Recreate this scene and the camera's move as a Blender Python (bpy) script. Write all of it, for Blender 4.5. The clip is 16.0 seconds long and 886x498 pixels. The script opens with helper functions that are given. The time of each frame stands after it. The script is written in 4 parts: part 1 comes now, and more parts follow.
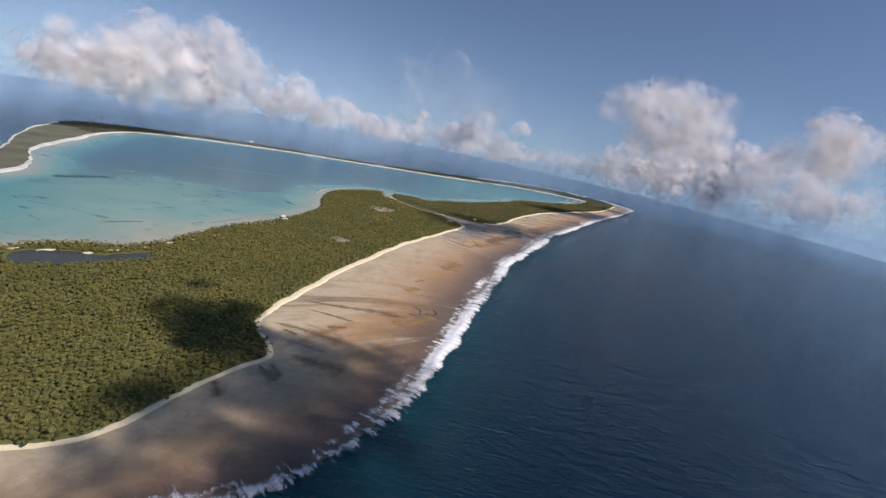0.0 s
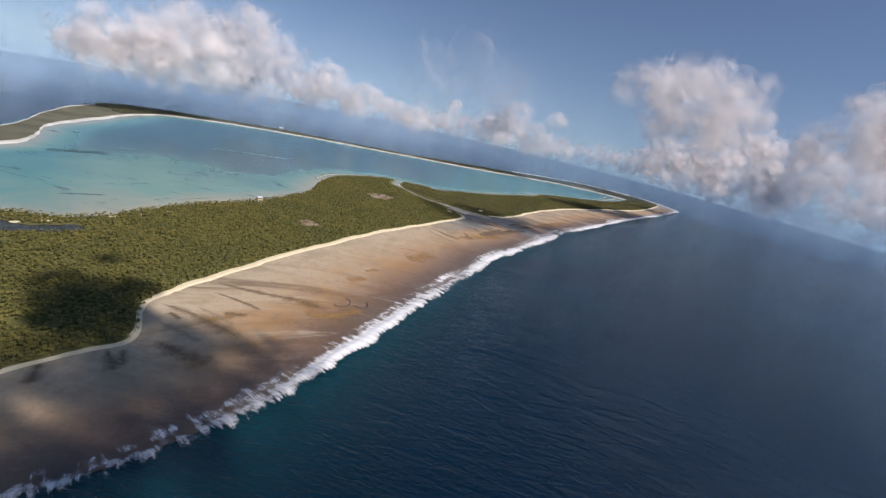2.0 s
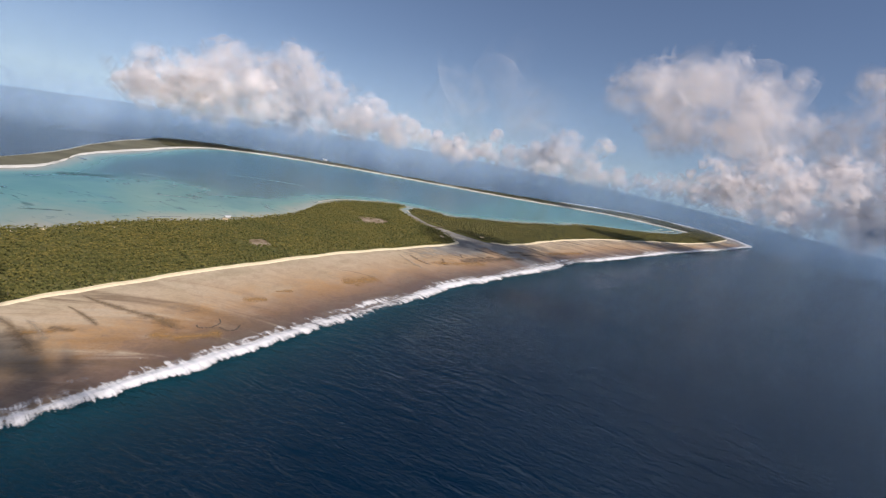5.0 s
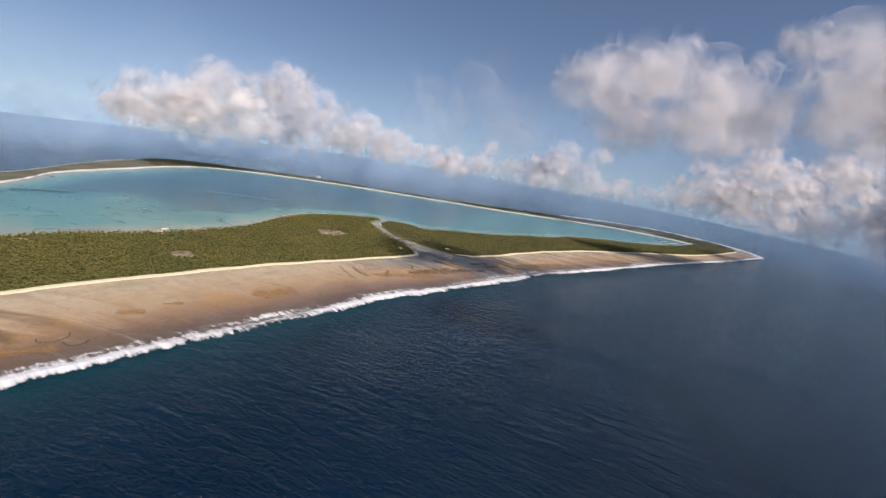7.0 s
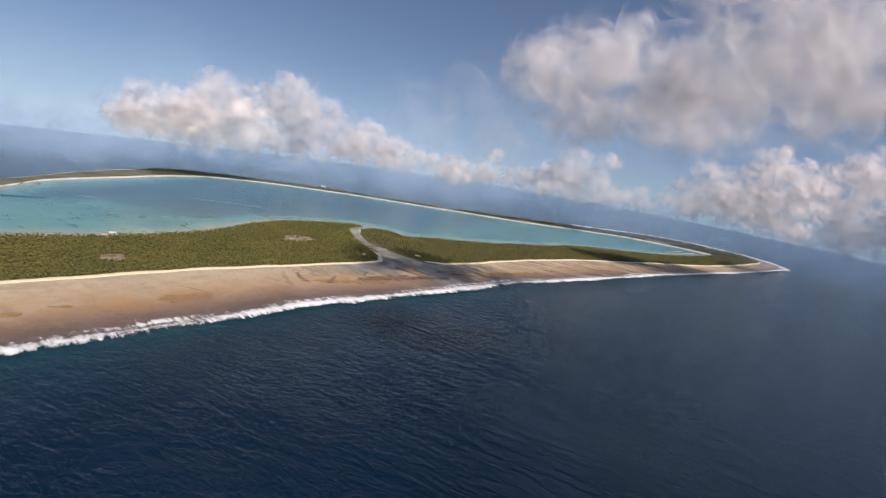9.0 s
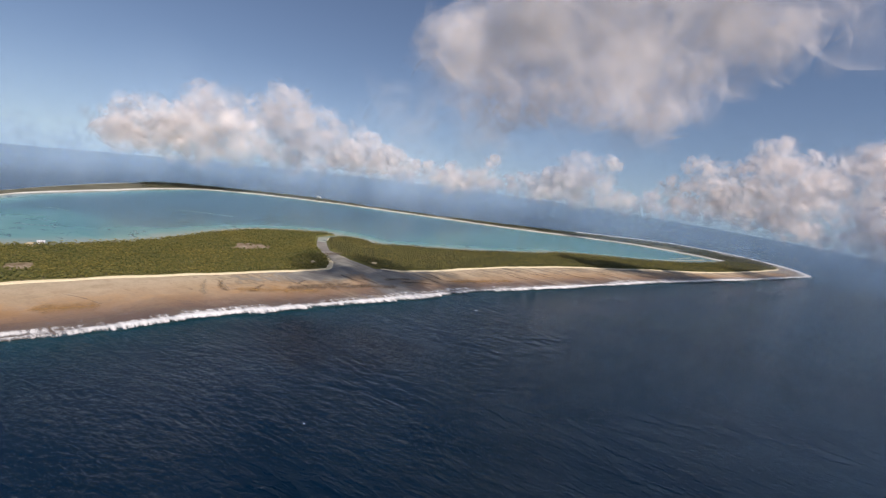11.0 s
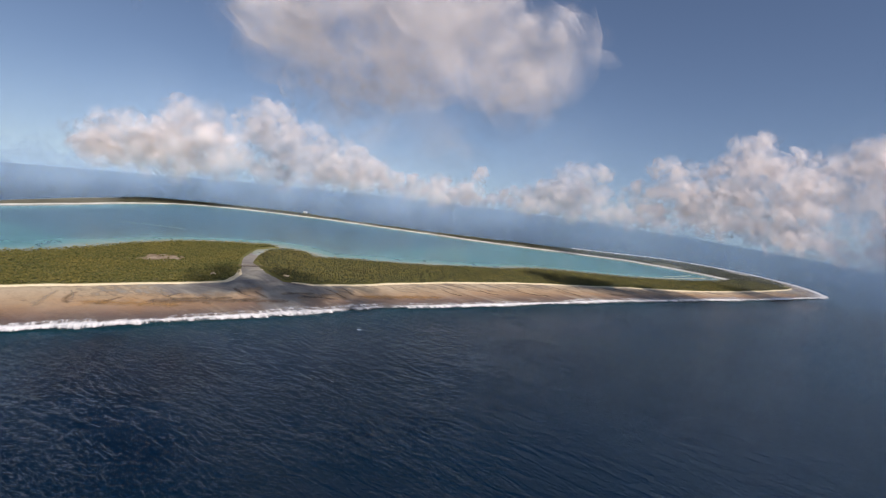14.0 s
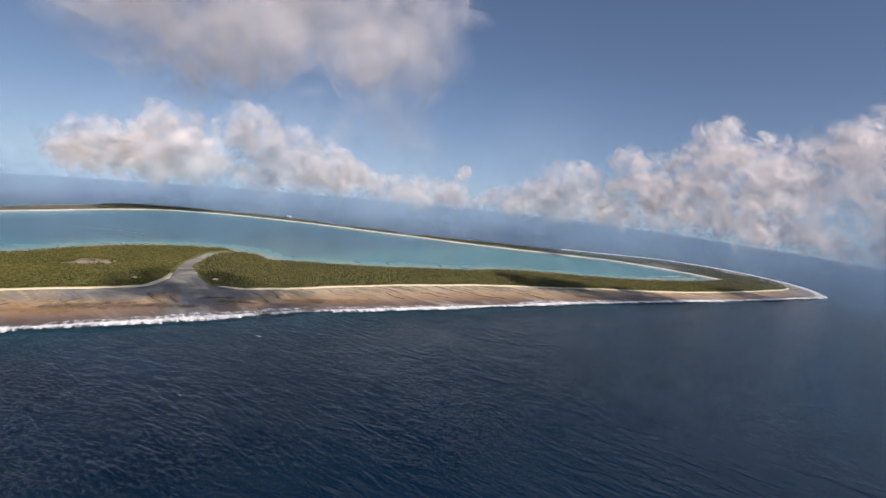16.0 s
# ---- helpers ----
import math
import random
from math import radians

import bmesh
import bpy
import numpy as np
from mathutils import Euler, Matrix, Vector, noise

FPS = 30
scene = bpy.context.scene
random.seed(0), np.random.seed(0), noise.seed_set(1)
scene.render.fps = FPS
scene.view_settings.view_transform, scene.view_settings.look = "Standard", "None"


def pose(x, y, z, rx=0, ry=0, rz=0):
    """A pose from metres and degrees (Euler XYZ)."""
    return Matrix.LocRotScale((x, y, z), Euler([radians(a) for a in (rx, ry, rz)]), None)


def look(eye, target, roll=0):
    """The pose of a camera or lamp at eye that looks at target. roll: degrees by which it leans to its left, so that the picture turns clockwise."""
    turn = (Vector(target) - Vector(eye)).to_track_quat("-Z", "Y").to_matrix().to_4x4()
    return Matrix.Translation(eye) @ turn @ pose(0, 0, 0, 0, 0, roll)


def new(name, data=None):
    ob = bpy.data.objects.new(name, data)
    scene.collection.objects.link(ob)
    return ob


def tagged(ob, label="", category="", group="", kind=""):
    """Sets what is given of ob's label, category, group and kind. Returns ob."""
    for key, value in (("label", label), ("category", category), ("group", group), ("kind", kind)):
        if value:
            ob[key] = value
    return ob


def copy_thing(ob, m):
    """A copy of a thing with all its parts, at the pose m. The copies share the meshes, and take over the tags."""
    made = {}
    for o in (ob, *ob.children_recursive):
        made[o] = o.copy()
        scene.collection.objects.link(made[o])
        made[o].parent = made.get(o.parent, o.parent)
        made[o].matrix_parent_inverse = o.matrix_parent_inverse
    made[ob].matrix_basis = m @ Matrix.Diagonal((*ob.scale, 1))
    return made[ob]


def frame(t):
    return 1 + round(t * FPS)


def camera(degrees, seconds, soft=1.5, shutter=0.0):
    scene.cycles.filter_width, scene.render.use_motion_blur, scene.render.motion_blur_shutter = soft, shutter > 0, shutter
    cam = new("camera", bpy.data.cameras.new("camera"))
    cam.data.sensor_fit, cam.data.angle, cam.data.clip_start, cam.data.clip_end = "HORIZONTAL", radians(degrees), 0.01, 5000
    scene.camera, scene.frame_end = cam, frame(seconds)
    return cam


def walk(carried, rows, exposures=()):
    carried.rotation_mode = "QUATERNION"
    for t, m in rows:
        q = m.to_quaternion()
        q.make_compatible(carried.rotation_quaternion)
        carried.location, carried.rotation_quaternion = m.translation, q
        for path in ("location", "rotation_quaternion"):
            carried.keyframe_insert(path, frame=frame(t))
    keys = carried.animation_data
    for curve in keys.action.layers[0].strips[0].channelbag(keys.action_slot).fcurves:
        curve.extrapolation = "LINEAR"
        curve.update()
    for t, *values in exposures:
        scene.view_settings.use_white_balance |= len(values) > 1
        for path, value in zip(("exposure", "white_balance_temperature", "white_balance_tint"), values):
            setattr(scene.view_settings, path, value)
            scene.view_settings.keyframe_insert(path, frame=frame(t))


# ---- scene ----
cam = camera(88.0, 16.0, 1.25)
PATH = [
    (0, (10.081, 4.463, 103.554), (10.009, 6.402, 103.071), 11.1),
    (0.5, (24.982, 14.106, 103.489), (24.851, 16.037, 102.988), 12.0),
    (1, (39.924, 23.854, 103.44), (39.758, 25.775, 102.909), 12.3),
    (1.5, (54.852, 33.664, 103.419), (54.631, 35.577, 102.879), 12.3),
    (2, (69.458, 43.624, 103.475), (69.174, 45.527, 102.93), 12.2),
    (2.5, (83.655, 53.484, 103.536), (83.314, 55.381, 103.003), 12.1),
    (3, (97.412, 63.09, 103.59), (97.013, 64.979, 103.068), 11.7),
    (3.5, (110.969, 72.492, 103.548), (110.516, 74.368, 103.027), 12.2),
    (4, (124.335, 82.163, 103.425), (123.834, 84.031, 102.918), 11.3),
    (4.2, (129.605, 86.514, 103.353), (129.068, 88.374, 102.854), 11.3),
    (6.5, (189.05, 141.802, 100.287), (188.324, 143.621, 99.879), 9.5),
    (7, (201.783, 153.834, 99.986), (201.033, 155.645, 99.588), 9.3),
    (7.5, (214.243, 165.841, 99.728), (213.454, 167.637, 99.339), 9.3),
    (8, (226.279, 177.946, 99.475), (225.456, 179.726, 99.085), 9.1),
    (8.5, (237.867, 190.886, 99.22), (237.018, 192.656, 98.836), 8.9),
    (9, (248.832, 204.976, 98.897), (247.947, 206.732, 98.53), 8.7),
    (11.5, (300.874, 281.381, 94.911), (299.856, 283.073, 94.595), 7.5),
    (12, (310.912, 296.847, 94.545), (309.872, 298.529, 94.249), 7.7),
    (12.5, (320.708, 312.37, 94.194), (319.644, 314.042, 93.922), 6.9),
    (13, (330.24, 327.755, 93.809), (329.154, 329.416, 93.556), 6.5),
    (13.5, (339.519, 342.921, 93.392), (338.409, 344.567, 93.146), 6.2),
    (14, (348.564, 357.868, 92.967), (347.437, 359.5, 92.707), 6.9),
    (14.5, (357.457, 372.748, 92.569), (356.325, 374.377, 92.317), 5.9),
    (15, (366.236, 387.419, 92.265), (365.08, 389.034, 92.031), 6.4),
    (15.5, (375.079, 401.877, 92.043), (373.906, 403.479, 91.8), 6.5),
    (16, (384.041, 416.188, 91.903), (382.859, 417.783, 91.657), 5.9),
]
walk(cam, [(t, look(eye, target, roll)) for t, eye, target, roll in PATH], exposures=[(0.0, -0.06, 6350, 18), (3.0, 0.0, 6550, 18), (7.0, 0.04, 6700, 18), (12.0, -0.02, 6750, 18), (16.0, -0.02, 6650, 18)])

from mathutils import geometry

# ---- daylight ----
SUN_ELEV, SUN_AZ = 43.0, 112.0   # degrees; azimuth clockwise from +y
sun_to = Vector((math.sin(radians(SUN_AZ)) * math.cos(radians(SUN_ELEV)),
                 math.cos(radians(SUN_AZ)) * math.cos(radians(SUN_ELEV)), math.sin(radians(SUN_ELEV))))
sun = new("sun", bpy.data.lights.new("sun", "SUN"))
sun.data.energy, sun.data.angle, sun.data.color = 5.0, radians(0.53), (1.0, 0.93, 0.84)
sun.matrix_world = look(sun_to * 900, (0, 0, 0))

world = bpy.data.worlds.new("tropical_sky")
scene.world = world
world.use_nodes = True
wn, wl = world.node_tree.nodes, world.node_tree.links
sky = wn.new("ShaderNodeTexSky")
sky.sky_type, sky.sun_disc = "NISHITA", False
sky.sun_elevation, sky.sun_rotation = radians(SUN_ELEV), radians(SUN_AZ)
sky.altitude, sky.air_density, sky.dust_density, sky.ozone_density = 100, 1.0, 0.05, 2.5
wl.new(sky.outputs[0], wn["Background"].inputs[0])
# the haze over the sea goes on a little way under the level of the eye
way, split, join = wn.new("ShaderNodeTexCoord"), wn.new("ShaderNodeSeparateXYZ"), wn.new("ShaderNodeCombineXYZ")
level = wn.new("ShaderNodeMath")
level.operation = "MAXIMUM"
level.inputs[1].default_value = 0.0
lift = wn.new("ShaderNodeMath")
lift.operation = "ADD"
lift.inputs[1].default_value = 0.10
wl.new(way.outputs["Generated"], split.inputs[0])
wl.new(split.outputs[2], level.inputs[0])
wl.new(split.outputs[0], join.inputs[0])
wl.new(split.outputs[1], join.inputs[1])
wl.new(level.outputs[0], lift.inputs[0])
wl.new(lift.outputs[0], join.inputs[2])
wl.new(join.outputs[0], sky.inputs[0])
wn["Background"].inputs[1].default_value = 0.088
scene.view_settings.exposure = 0.0
scene.cycles.transparent_max_bounces = 100
scene.cycles.max_bounces, scene.cycles.diffuse_bounces, scene.cycles.transmission_bounces = 18, 14, 14


# ---- materials ----
def material(name, rough=0.8, spec=0.3):
    m = bpy.data.materials.new(name)
    m.use_nodes = True
    p = m.node_tree.nodes["Principled BSDF"]
    p.inputs["Roughness"].default_value = rough
    p.inputs["Specular IOR Level"].default_value = spec
    return m, m.node_tree.nodes, m.node_tree.links, p


def noise_tex(n, l, scale, detail=4.0, rough=0.55, vector=None, distort=0.0):
    t = n.new("ShaderNodeTexNoise")
    t.inputs["Scale"].default_value, t.inputs["Detail"].default_value = scale, detail
    t.inputs["Roughness"].default_value, t.inputs["Distortion"].default_value = rough, distort
    if vector is None:
        vector = n.new("ShaderNodeTexCoord").outputs["Object"]
    l.new(vector, t.inputs["Vector"])
    return t.outputs["Fac"]


def ramp(n, l, fac, stops, mode="LINEAR"):
    r = n.new("ShaderNodeValToRGB")
    r.color_ramp.interpolation = mode
    e = r.color_ramp.elements
    e[0].position, e[1].position = stops[0][0], stops[-1][0]
    for s in stops[1:-1]:
        e.new(s[0])
    for k, s in zip(e, stops):
        c = s[1] if isinstance(s[1], tuple) else (s[1],) * 3
        k.color = (*c, 1)
    l.new(fac, r.inputs["Fac"])
    return r.outputs["Color"]


def mixed(n, l, fac, a, b, blend="MIX"):
    x = n.new("ShaderNodeMix")
    x.data_type, x.blend_type = "RGBA", blend
    for value, key in ((fac, 0), (a, 6), (b, 7)):
        if isinstance(value, (int, float)):
            x.inputs[key].default_value = value
        elif isinstance(value, tuple):
            x.inputs[key].default_value = (*value, 1)
        else:
            l.new(value, x.inputs[key])
    return x.outputs[2]


def sums(n, l, op, a, b=None, clamp=False):
    x = n.new("ShaderNodeMath")
    x.operation, x.use_clamp = op, clamp
    for k, v in enumerate((a, b)):
        if v is None:
            continue
        if isinstance(v, (int, float)):
            x.inputs[k].default_value = v
        else:
            l.new(v, x.inputs[k])
    return x.outputs[0]


def attr(n, name):
    a = n.new("ShaderNodeAttribute")
    a.attribute_name = name
    return a.outputs["Fac"]


def place(n, l, scale=(1, 1, 1), turn=0.0, source="Object"):
    c = n.new("ShaderNodeTexCoord")
    m = n.new("ShaderNodeMapping")
    m.inputs["Scale"].default_value = scale
    m.inputs["Rotation"].default_value = (0, 0, radians(turn))
    l.new(c.outputs[source], m.inputs["Vector"])
    return m.outputs["Vector"]


def bump(n, l, p, height, strength, distance):
    b = n.new("ShaderNodeBump")
    b.inputs["Strength"].default_value, b.inputs["Distance"].default_value = strength, distance
    l.new(height, b.inputs["Height"])
    l.new(b.outputs["Normal"], p.inputs["Normal"])


def sea_material():
    m, n, l, p = material("ocean_water", 0.08, 0.5)
    p.inputs["IOR"].default_value = 1.333
    near = attr(n, "shoal")
    patch = noise_tex(n, l, 0.006, 3, vector=place(n, l, (1, 0.5, 1), 25))
    deep = mixed(n, l, ramp(n, l, patch, ((0.35, 0.0), (0.7, 1.0))), (0.0003, 0.0066, 0.0165), (0.0006, 0.0125, 0.0310))
    l.new(mixed(n, l, near, deep, (0.006, 0.050, 0.066)), p.inputs["Base Color"])
    swell = noise_tex(n, l, 0.085, 3, 0.55, place(n, l, (1, 2.6, 1), 35), 0.6)
    chop = noise_tex(n, l, 0.30, 4, 0.6, place(n, l, (1, 2.2, 1), 28), 0.7)
    gust = ramp(n, l, noise_tex(n, l, 0.011, 3, 0.6, place(n, l, (1, 1.8, 1), 30)), ((0.35, 0.45), (0.65, 1.25)))
    both = sums(n, l, "ADD", swell, sums(n, l, "MULTIPLY", sums(n, l, "MULTIPLY", chop, gust), 0.55))
    bump(n, l, p, sums(n, l, "MULTIPLY", both, attr(n, "chop")), 1.0, 1.3)
    return m


def lagoon_material():
    m, n, l, p = material("lagoon_water", 0.2, 0.5)
    p.inputs["IOR"].default_value = 1.333
    d = attr(n, "depth")
    wob = noise_tex(n, l, 0.018, 5, 0.6, place(n, l, (1, 1, 1)), 0.6)
    dd = sums(n, l, "ADD", d, sums(n, l, "MULTIPLY", sums(n, l, "SUBTRACT", wob, 0.5), 0.34), True)
    col = ramp(n, l, dd, ((0.0, (0.36, 0.335, 0.24)), (0.10, (0.27, 0.315, 0.245)), (0.28, (0.115, 0.275, 0.240)),
                          (0.46, (0.060, 0.205, 0.198)), (0.60, (0.038, 0.122, 0.138)), (1.0, (0.028, 0.098, 0.118))))
    heads = noise_tex(n, l, 0.05, 4, 0.6, place(n, l, (0.6, 1.5, 1), 20), 1.0)
    dark = sums(n, l, "MULTIPLY", ramp(n, l, heads, ((0.60, 0.0), (0.68, 0.6))), ramp(n, l, d, ((0.42, 1.0), (0.5, 0.0))))
    col = mixed(n, l, dark, col, (0.02, 0.07, 0.075))
    bars = noise_tex(n, l, 0.02, 3, 0.5, place(n, l, (0.35, 2.6, 1), -22), 0.5)
    col = mixed(n, l, ramp(n, l, bars, ((0.62, 0.0), (0.72, 0.5))), col, (0.08, 0.22, 0.24))
    l.new(col, p.inputs["Base Color"])
    bump(n, l, p, noise_tex(n, l, 0.2, 2), 0.04, 0.08)
    return m


def reef_material():
    m, n, l, p = material("reef_flat_rock", 0.55, 0.35)
    across = attr(n, "across")          # 0 at the beach, 1 at the breakers
    wet = attr(n, "wet")                # channels that drain the inlet
    lined = attr(n, "lined")            # where runnels cross the flat
    rust = attr(n, "rust")              # belts of orange algae
    uvm = n.new("ShaderNodeUVMap")
    uvm.uv_map = "strip"
    sh = n.new("ShaderNodeSeparateXYZ")
    l.new(uvm.outputs[0], sh.inputs[0])

    def runs(slant, along, over, detail, distort):
        """Noise drawn out across the flat: slant leans it, along and over give its size."""
        cb = n.new("ShaderNodeCombineXYZ")
        l.new(sums(n, l, "MULTIPLY", sums(n, l, "ADD", sh.outputs[0], sums(n, l, "MULTIPLY", sh.outputs[1], slant)), along), cb.inputs[0])
        l.new(sums(n, l, "MULTIPLY", sh.outputs[1], over), cb.inputs[1])
        return noise_tex(n, l, 1.0, detail, 0.6, cb.outputs[0], distort)

    fine = noise_tex(n, l, 0.7, 6, 0.7)
    mid = noise_tex(n, l, 0.14, 6, 0.68, distort=0.7)
    big = noise_tex(n, l, 0.028, 5, 0.6, distort=0.6)
    streak = runs(-34.0, 0.085, 1.3, 5, 1.2)
    drift = runs(14.0, 0.03, 4.2, 5, 0.8)
    shift = sums(n, l, "ADD", sums(n, l, "MULTIPLY", sums(n, l, "SUBTRACT", big, 0.5), 0.30), sums(n, l, "MULTIPLY", sums(n, l, "SUBTRACT", drift, 0.5), 0.26))
    ac = sums(n, l, "ADD", across, shift, True)
    col = ramp(n, l, ac, ((0.0, (0.48, 0.395, 0.275)), (0.3, (0.46, 0.352, 0.232)), (0.52, (0.395, 0.277, 0.172)),
                          (0.68, (0.265, 0.178, 0.120)), (0.84, (0.145, 0.098, 0.076)), (1.0, (0.075, 0.06, 0.053))))
    # thin olive film on the damp parts of the inner flat
    film = sums(n, l, "MULTIPLY", ramp(n, l, drift, ((0.46, 0.0), (0.64, 0.42))), ramp(n, l, ac, ((0.1, 1.0), (0.6, 0.4))))
    col = mixed(n, l, film, col, (0.36, 0.315, 0.20))
    soft = sums(n, l, "MULTIPLY", ramp(n, l, streak, ((0.50, 0.0), (0.66, 0.72))), lined, True)
    col = mixed(n, l, soft, col, (0.15, 0.10, 0.058))
    pale = sums(n, l, "MULTIPLY", ramp(n, l, streak, ((0.32, 0.75), (0.47, 0.0))), lined, True)
    col = mixed(n, l, pale, col, (0.48, 0.41, 0.30))
    orange = sums(n, l, "MULTIPLY", rust, ramp(n, l, sums(n, l, "ADD", sums(n, l, "MULTIPLY", big, 0.5), sums(n, l, "MULTIPLY", mid, 0.5)), ((0.43, 0.0), (0.58, 0.62))), True)
    col = mixed(n, l, orange, col, (0.41, 0.225, 0.075))
    # shallow water lying in the moat behind the beach and in the inlet
    edge = sums(n, l, "ADD", wet, sums(n, l, "MULTIPLY", sums(n, l, "SUBTRACT", mid, 0.5), 1.1))
    edge = sums(n, l, "ADD", edge, sums(n, l, "MULTIPLY", sums(n, l, "SUBTRACT", streak, 0.5), 0.8))
    col = mixed(n, l, ramp(n, l, edge, ((0.26, 0.0), (0.38, 0.55), (0.5, 0.0))), col, (0.12, 0.085, 0.05))
    wetn = ramp(n, l, edge, ((0.34, 0.0), (0.55, 0.92)))
    col = mixed(n, l, wetn, col, ramp(n, l, sums(n, l, "ADD", sums(n, l, "MULTIPLY", big, 0.5), sums(n, l, "MULTIPLY", streak, 0.5)), ((0.40, (0.30, 0.295, 0.25)), (0.5, (0.215, 0.21, 0.19)), (0.6, (0.145, 0.136, 0.136)))))
    outer = ramp(n, l, ac, ((0.5, 0.0), (0.8, 1.0)))
    col = mixed(n, l, sums(n, l, "MULTIPLY", outer, ramp(n, l, mid, ((0.48, 0.0), (0.60, 0.6)))), col, (0.10, 0.07, 0.055))
    col = mixed(n, l, 1.0, col, ramp(n, l, mid, ((0.36, (0.89, 0.86, 0.84)), (0.5, (1.0, 1.0, 1.0)), (0.64, (1.07, 1.07, 1.07)))), "MULTIPLY")
    col = mixed(n, l, 1.0, col, ramp(n, l, fine, ((0.32, 0.90), (0.68, 1.08))), "MULTIPLY")
    l.new(col, p.inputs["Base Color"])
    l.new(ramp(n, l, ac, ((0.3, 0.75), (1.0, 0.35))), p.inputs["Roughness"])
    bump(n, l, p, fine, 0.4, 0.2)
    return m


def sand_material():
    m, n, l, p = material("coral_sand", 0.9, 0.2)
    a = noise_tex(n, l, 0.25, 5, 0.65)
    b = noise_tex(n, l, 3.0, 4)
    col = ramp(n, l, a, ((0.3, (0.68, 0.585, 0.39)), (0.7, (0.80, 0.70, 0.48))))
    col = mixed(n, l, 1.0, col, ramp(n, l, b, ((0.2, 0.86), (0.8, 1.08))), "MULTIPLY")
    l.new(col, p.inputs["Base Color"])
    bump(n, l, p, a, 0.4, 0.3)
    return m


def soil_material():
    m, n, l, p = material("forest_floor", 0.95, 0.1)
    a = noise_tex(n, l, 0.12, 5, 0.6)
    b = noise_tex(n, l, 1.4, 4)
    col = ramp(n, l, a, ((0.3, (0.11, 0.115, 0.04)), (0.6, (0.15, 0.145, 0.055)), (0.8, (0.20, 0.17, 0.10))))
    col = mixed(n, l, 1.0, col, ramp(n, l, b, ((0.2, 0.7), (0.8, 1.2))), "MULTIPLY")
    l.new(col, p.inputs["Base Color"])
    bump(n, l, p, b, 0.6, 0.4)
    return m


def leaf_material(name, dark, mid, light, scale=0.02):
    m, n, l, p = material(name, 0.55, 0.3)
    g = n.new("ShaderNodeNewGeometry")
    col = ramp(n, l, g.outputs["Random Per Island"], ((0.0, dark), (0.45, mid), (1.0, light)))
    area = noise_tex(n, l, scale, 4, 0.6)
    col = mixed(n, l, 1.0, col, ramp(n, l, area, ((0.3, (0.72, 0.80, 0.75)), (0.7, (1.25, 1.12, 0.9)))), "MULTIPLY")
    grain = noise_tex(n, l, 1.2, 3, 0.6)
    col = mixed(n, l, 1.0, col, ramp(n, l, grain, ((0.25, 0.78), (0.75, 1.22))), "MULTIPLY")
    l.new(col, p.inputs["Base Color"])
    t, mx = n.new("ShaderNodeBsdfTranslucent"), n.new("ShaderNodeMixShader")
    mx.inputs[0].default_value = 0.38
    l.new(col, t.inputs[0])
    l.new(p.outputs[0], mx.inputs[1])
    l.new(t.outputs[0], mx.inputs[2])
    l.new(mx.outputs[0], n["Material Output"].inputs[0])
    return m


def plain_material(name, colour, rough=0.8, scale=1.0, spread=0.2, metal=0.0):
    m, n, l, p = material(name, rough)
    a = noise_tex(n, l, scale, 5, 0.6)
    lo, hi = tuple(c * (1 - spread) for c in colour), tuple(min(1, c * (1 + spread)) for c in colour)
    l.new(ramp(n, l, a, ((0.3, lo), (0.7, hi))), p.inputs["Base Color"])
    p.inputs["Metallic"].default_value = metal
    bump(n, l, p, a, 0.2, 0.05)
    return m


def foam_material():
    m, n, l, p = material("breaking_foam", 0.8, 0.2)
    cover = attr(n, "cover")
    uvm = n.new("ShaderNodeUVMap")
    uvm.uv_map = "strip"
    mp = n.new("ShaderNodeMapping")
    mp.inputs["Scale"].default_value, mp.inputs["Rotation"].default_value = (0.40, 0.065, 1), (0, 0, radians(12))
    l.new(uvm.outputs[0], mp.inputs["Vector"])
    stripe = noise_tex(n, l, 1.0, 5, 0.65, mp.outputs[0], 0.5)
    lump = noise_tex(n, l, 0.16, 8, 0.72)
    v = sums(n, l, "ADD", cover, sums(n, l, "MULTIPLY", sums(n, l, "SUBTRACT", stripe, 0.5), 1.2))
    v = sums(n, l, "ADD", v, sums(n, l, "MULTIPLY", sums(n, l, "SUBTRACT", lump, 0.5), 1.5))
    a = ramp(n, l, v, ((0.30, 0.0), (0.62, 0.66), (1.0, 0.97)))
    l.new(a, p.inputs["Alpha"])
    l.new(ramp(n, l, stripe, ((0.3, (0.70, 0.74, 0.76)), (0.6, (0.90, 0.90, 0.89)))), p.inputs["Base Color"])
    bump(n, l, p, stripe, 0.5, 0.5)
    return m


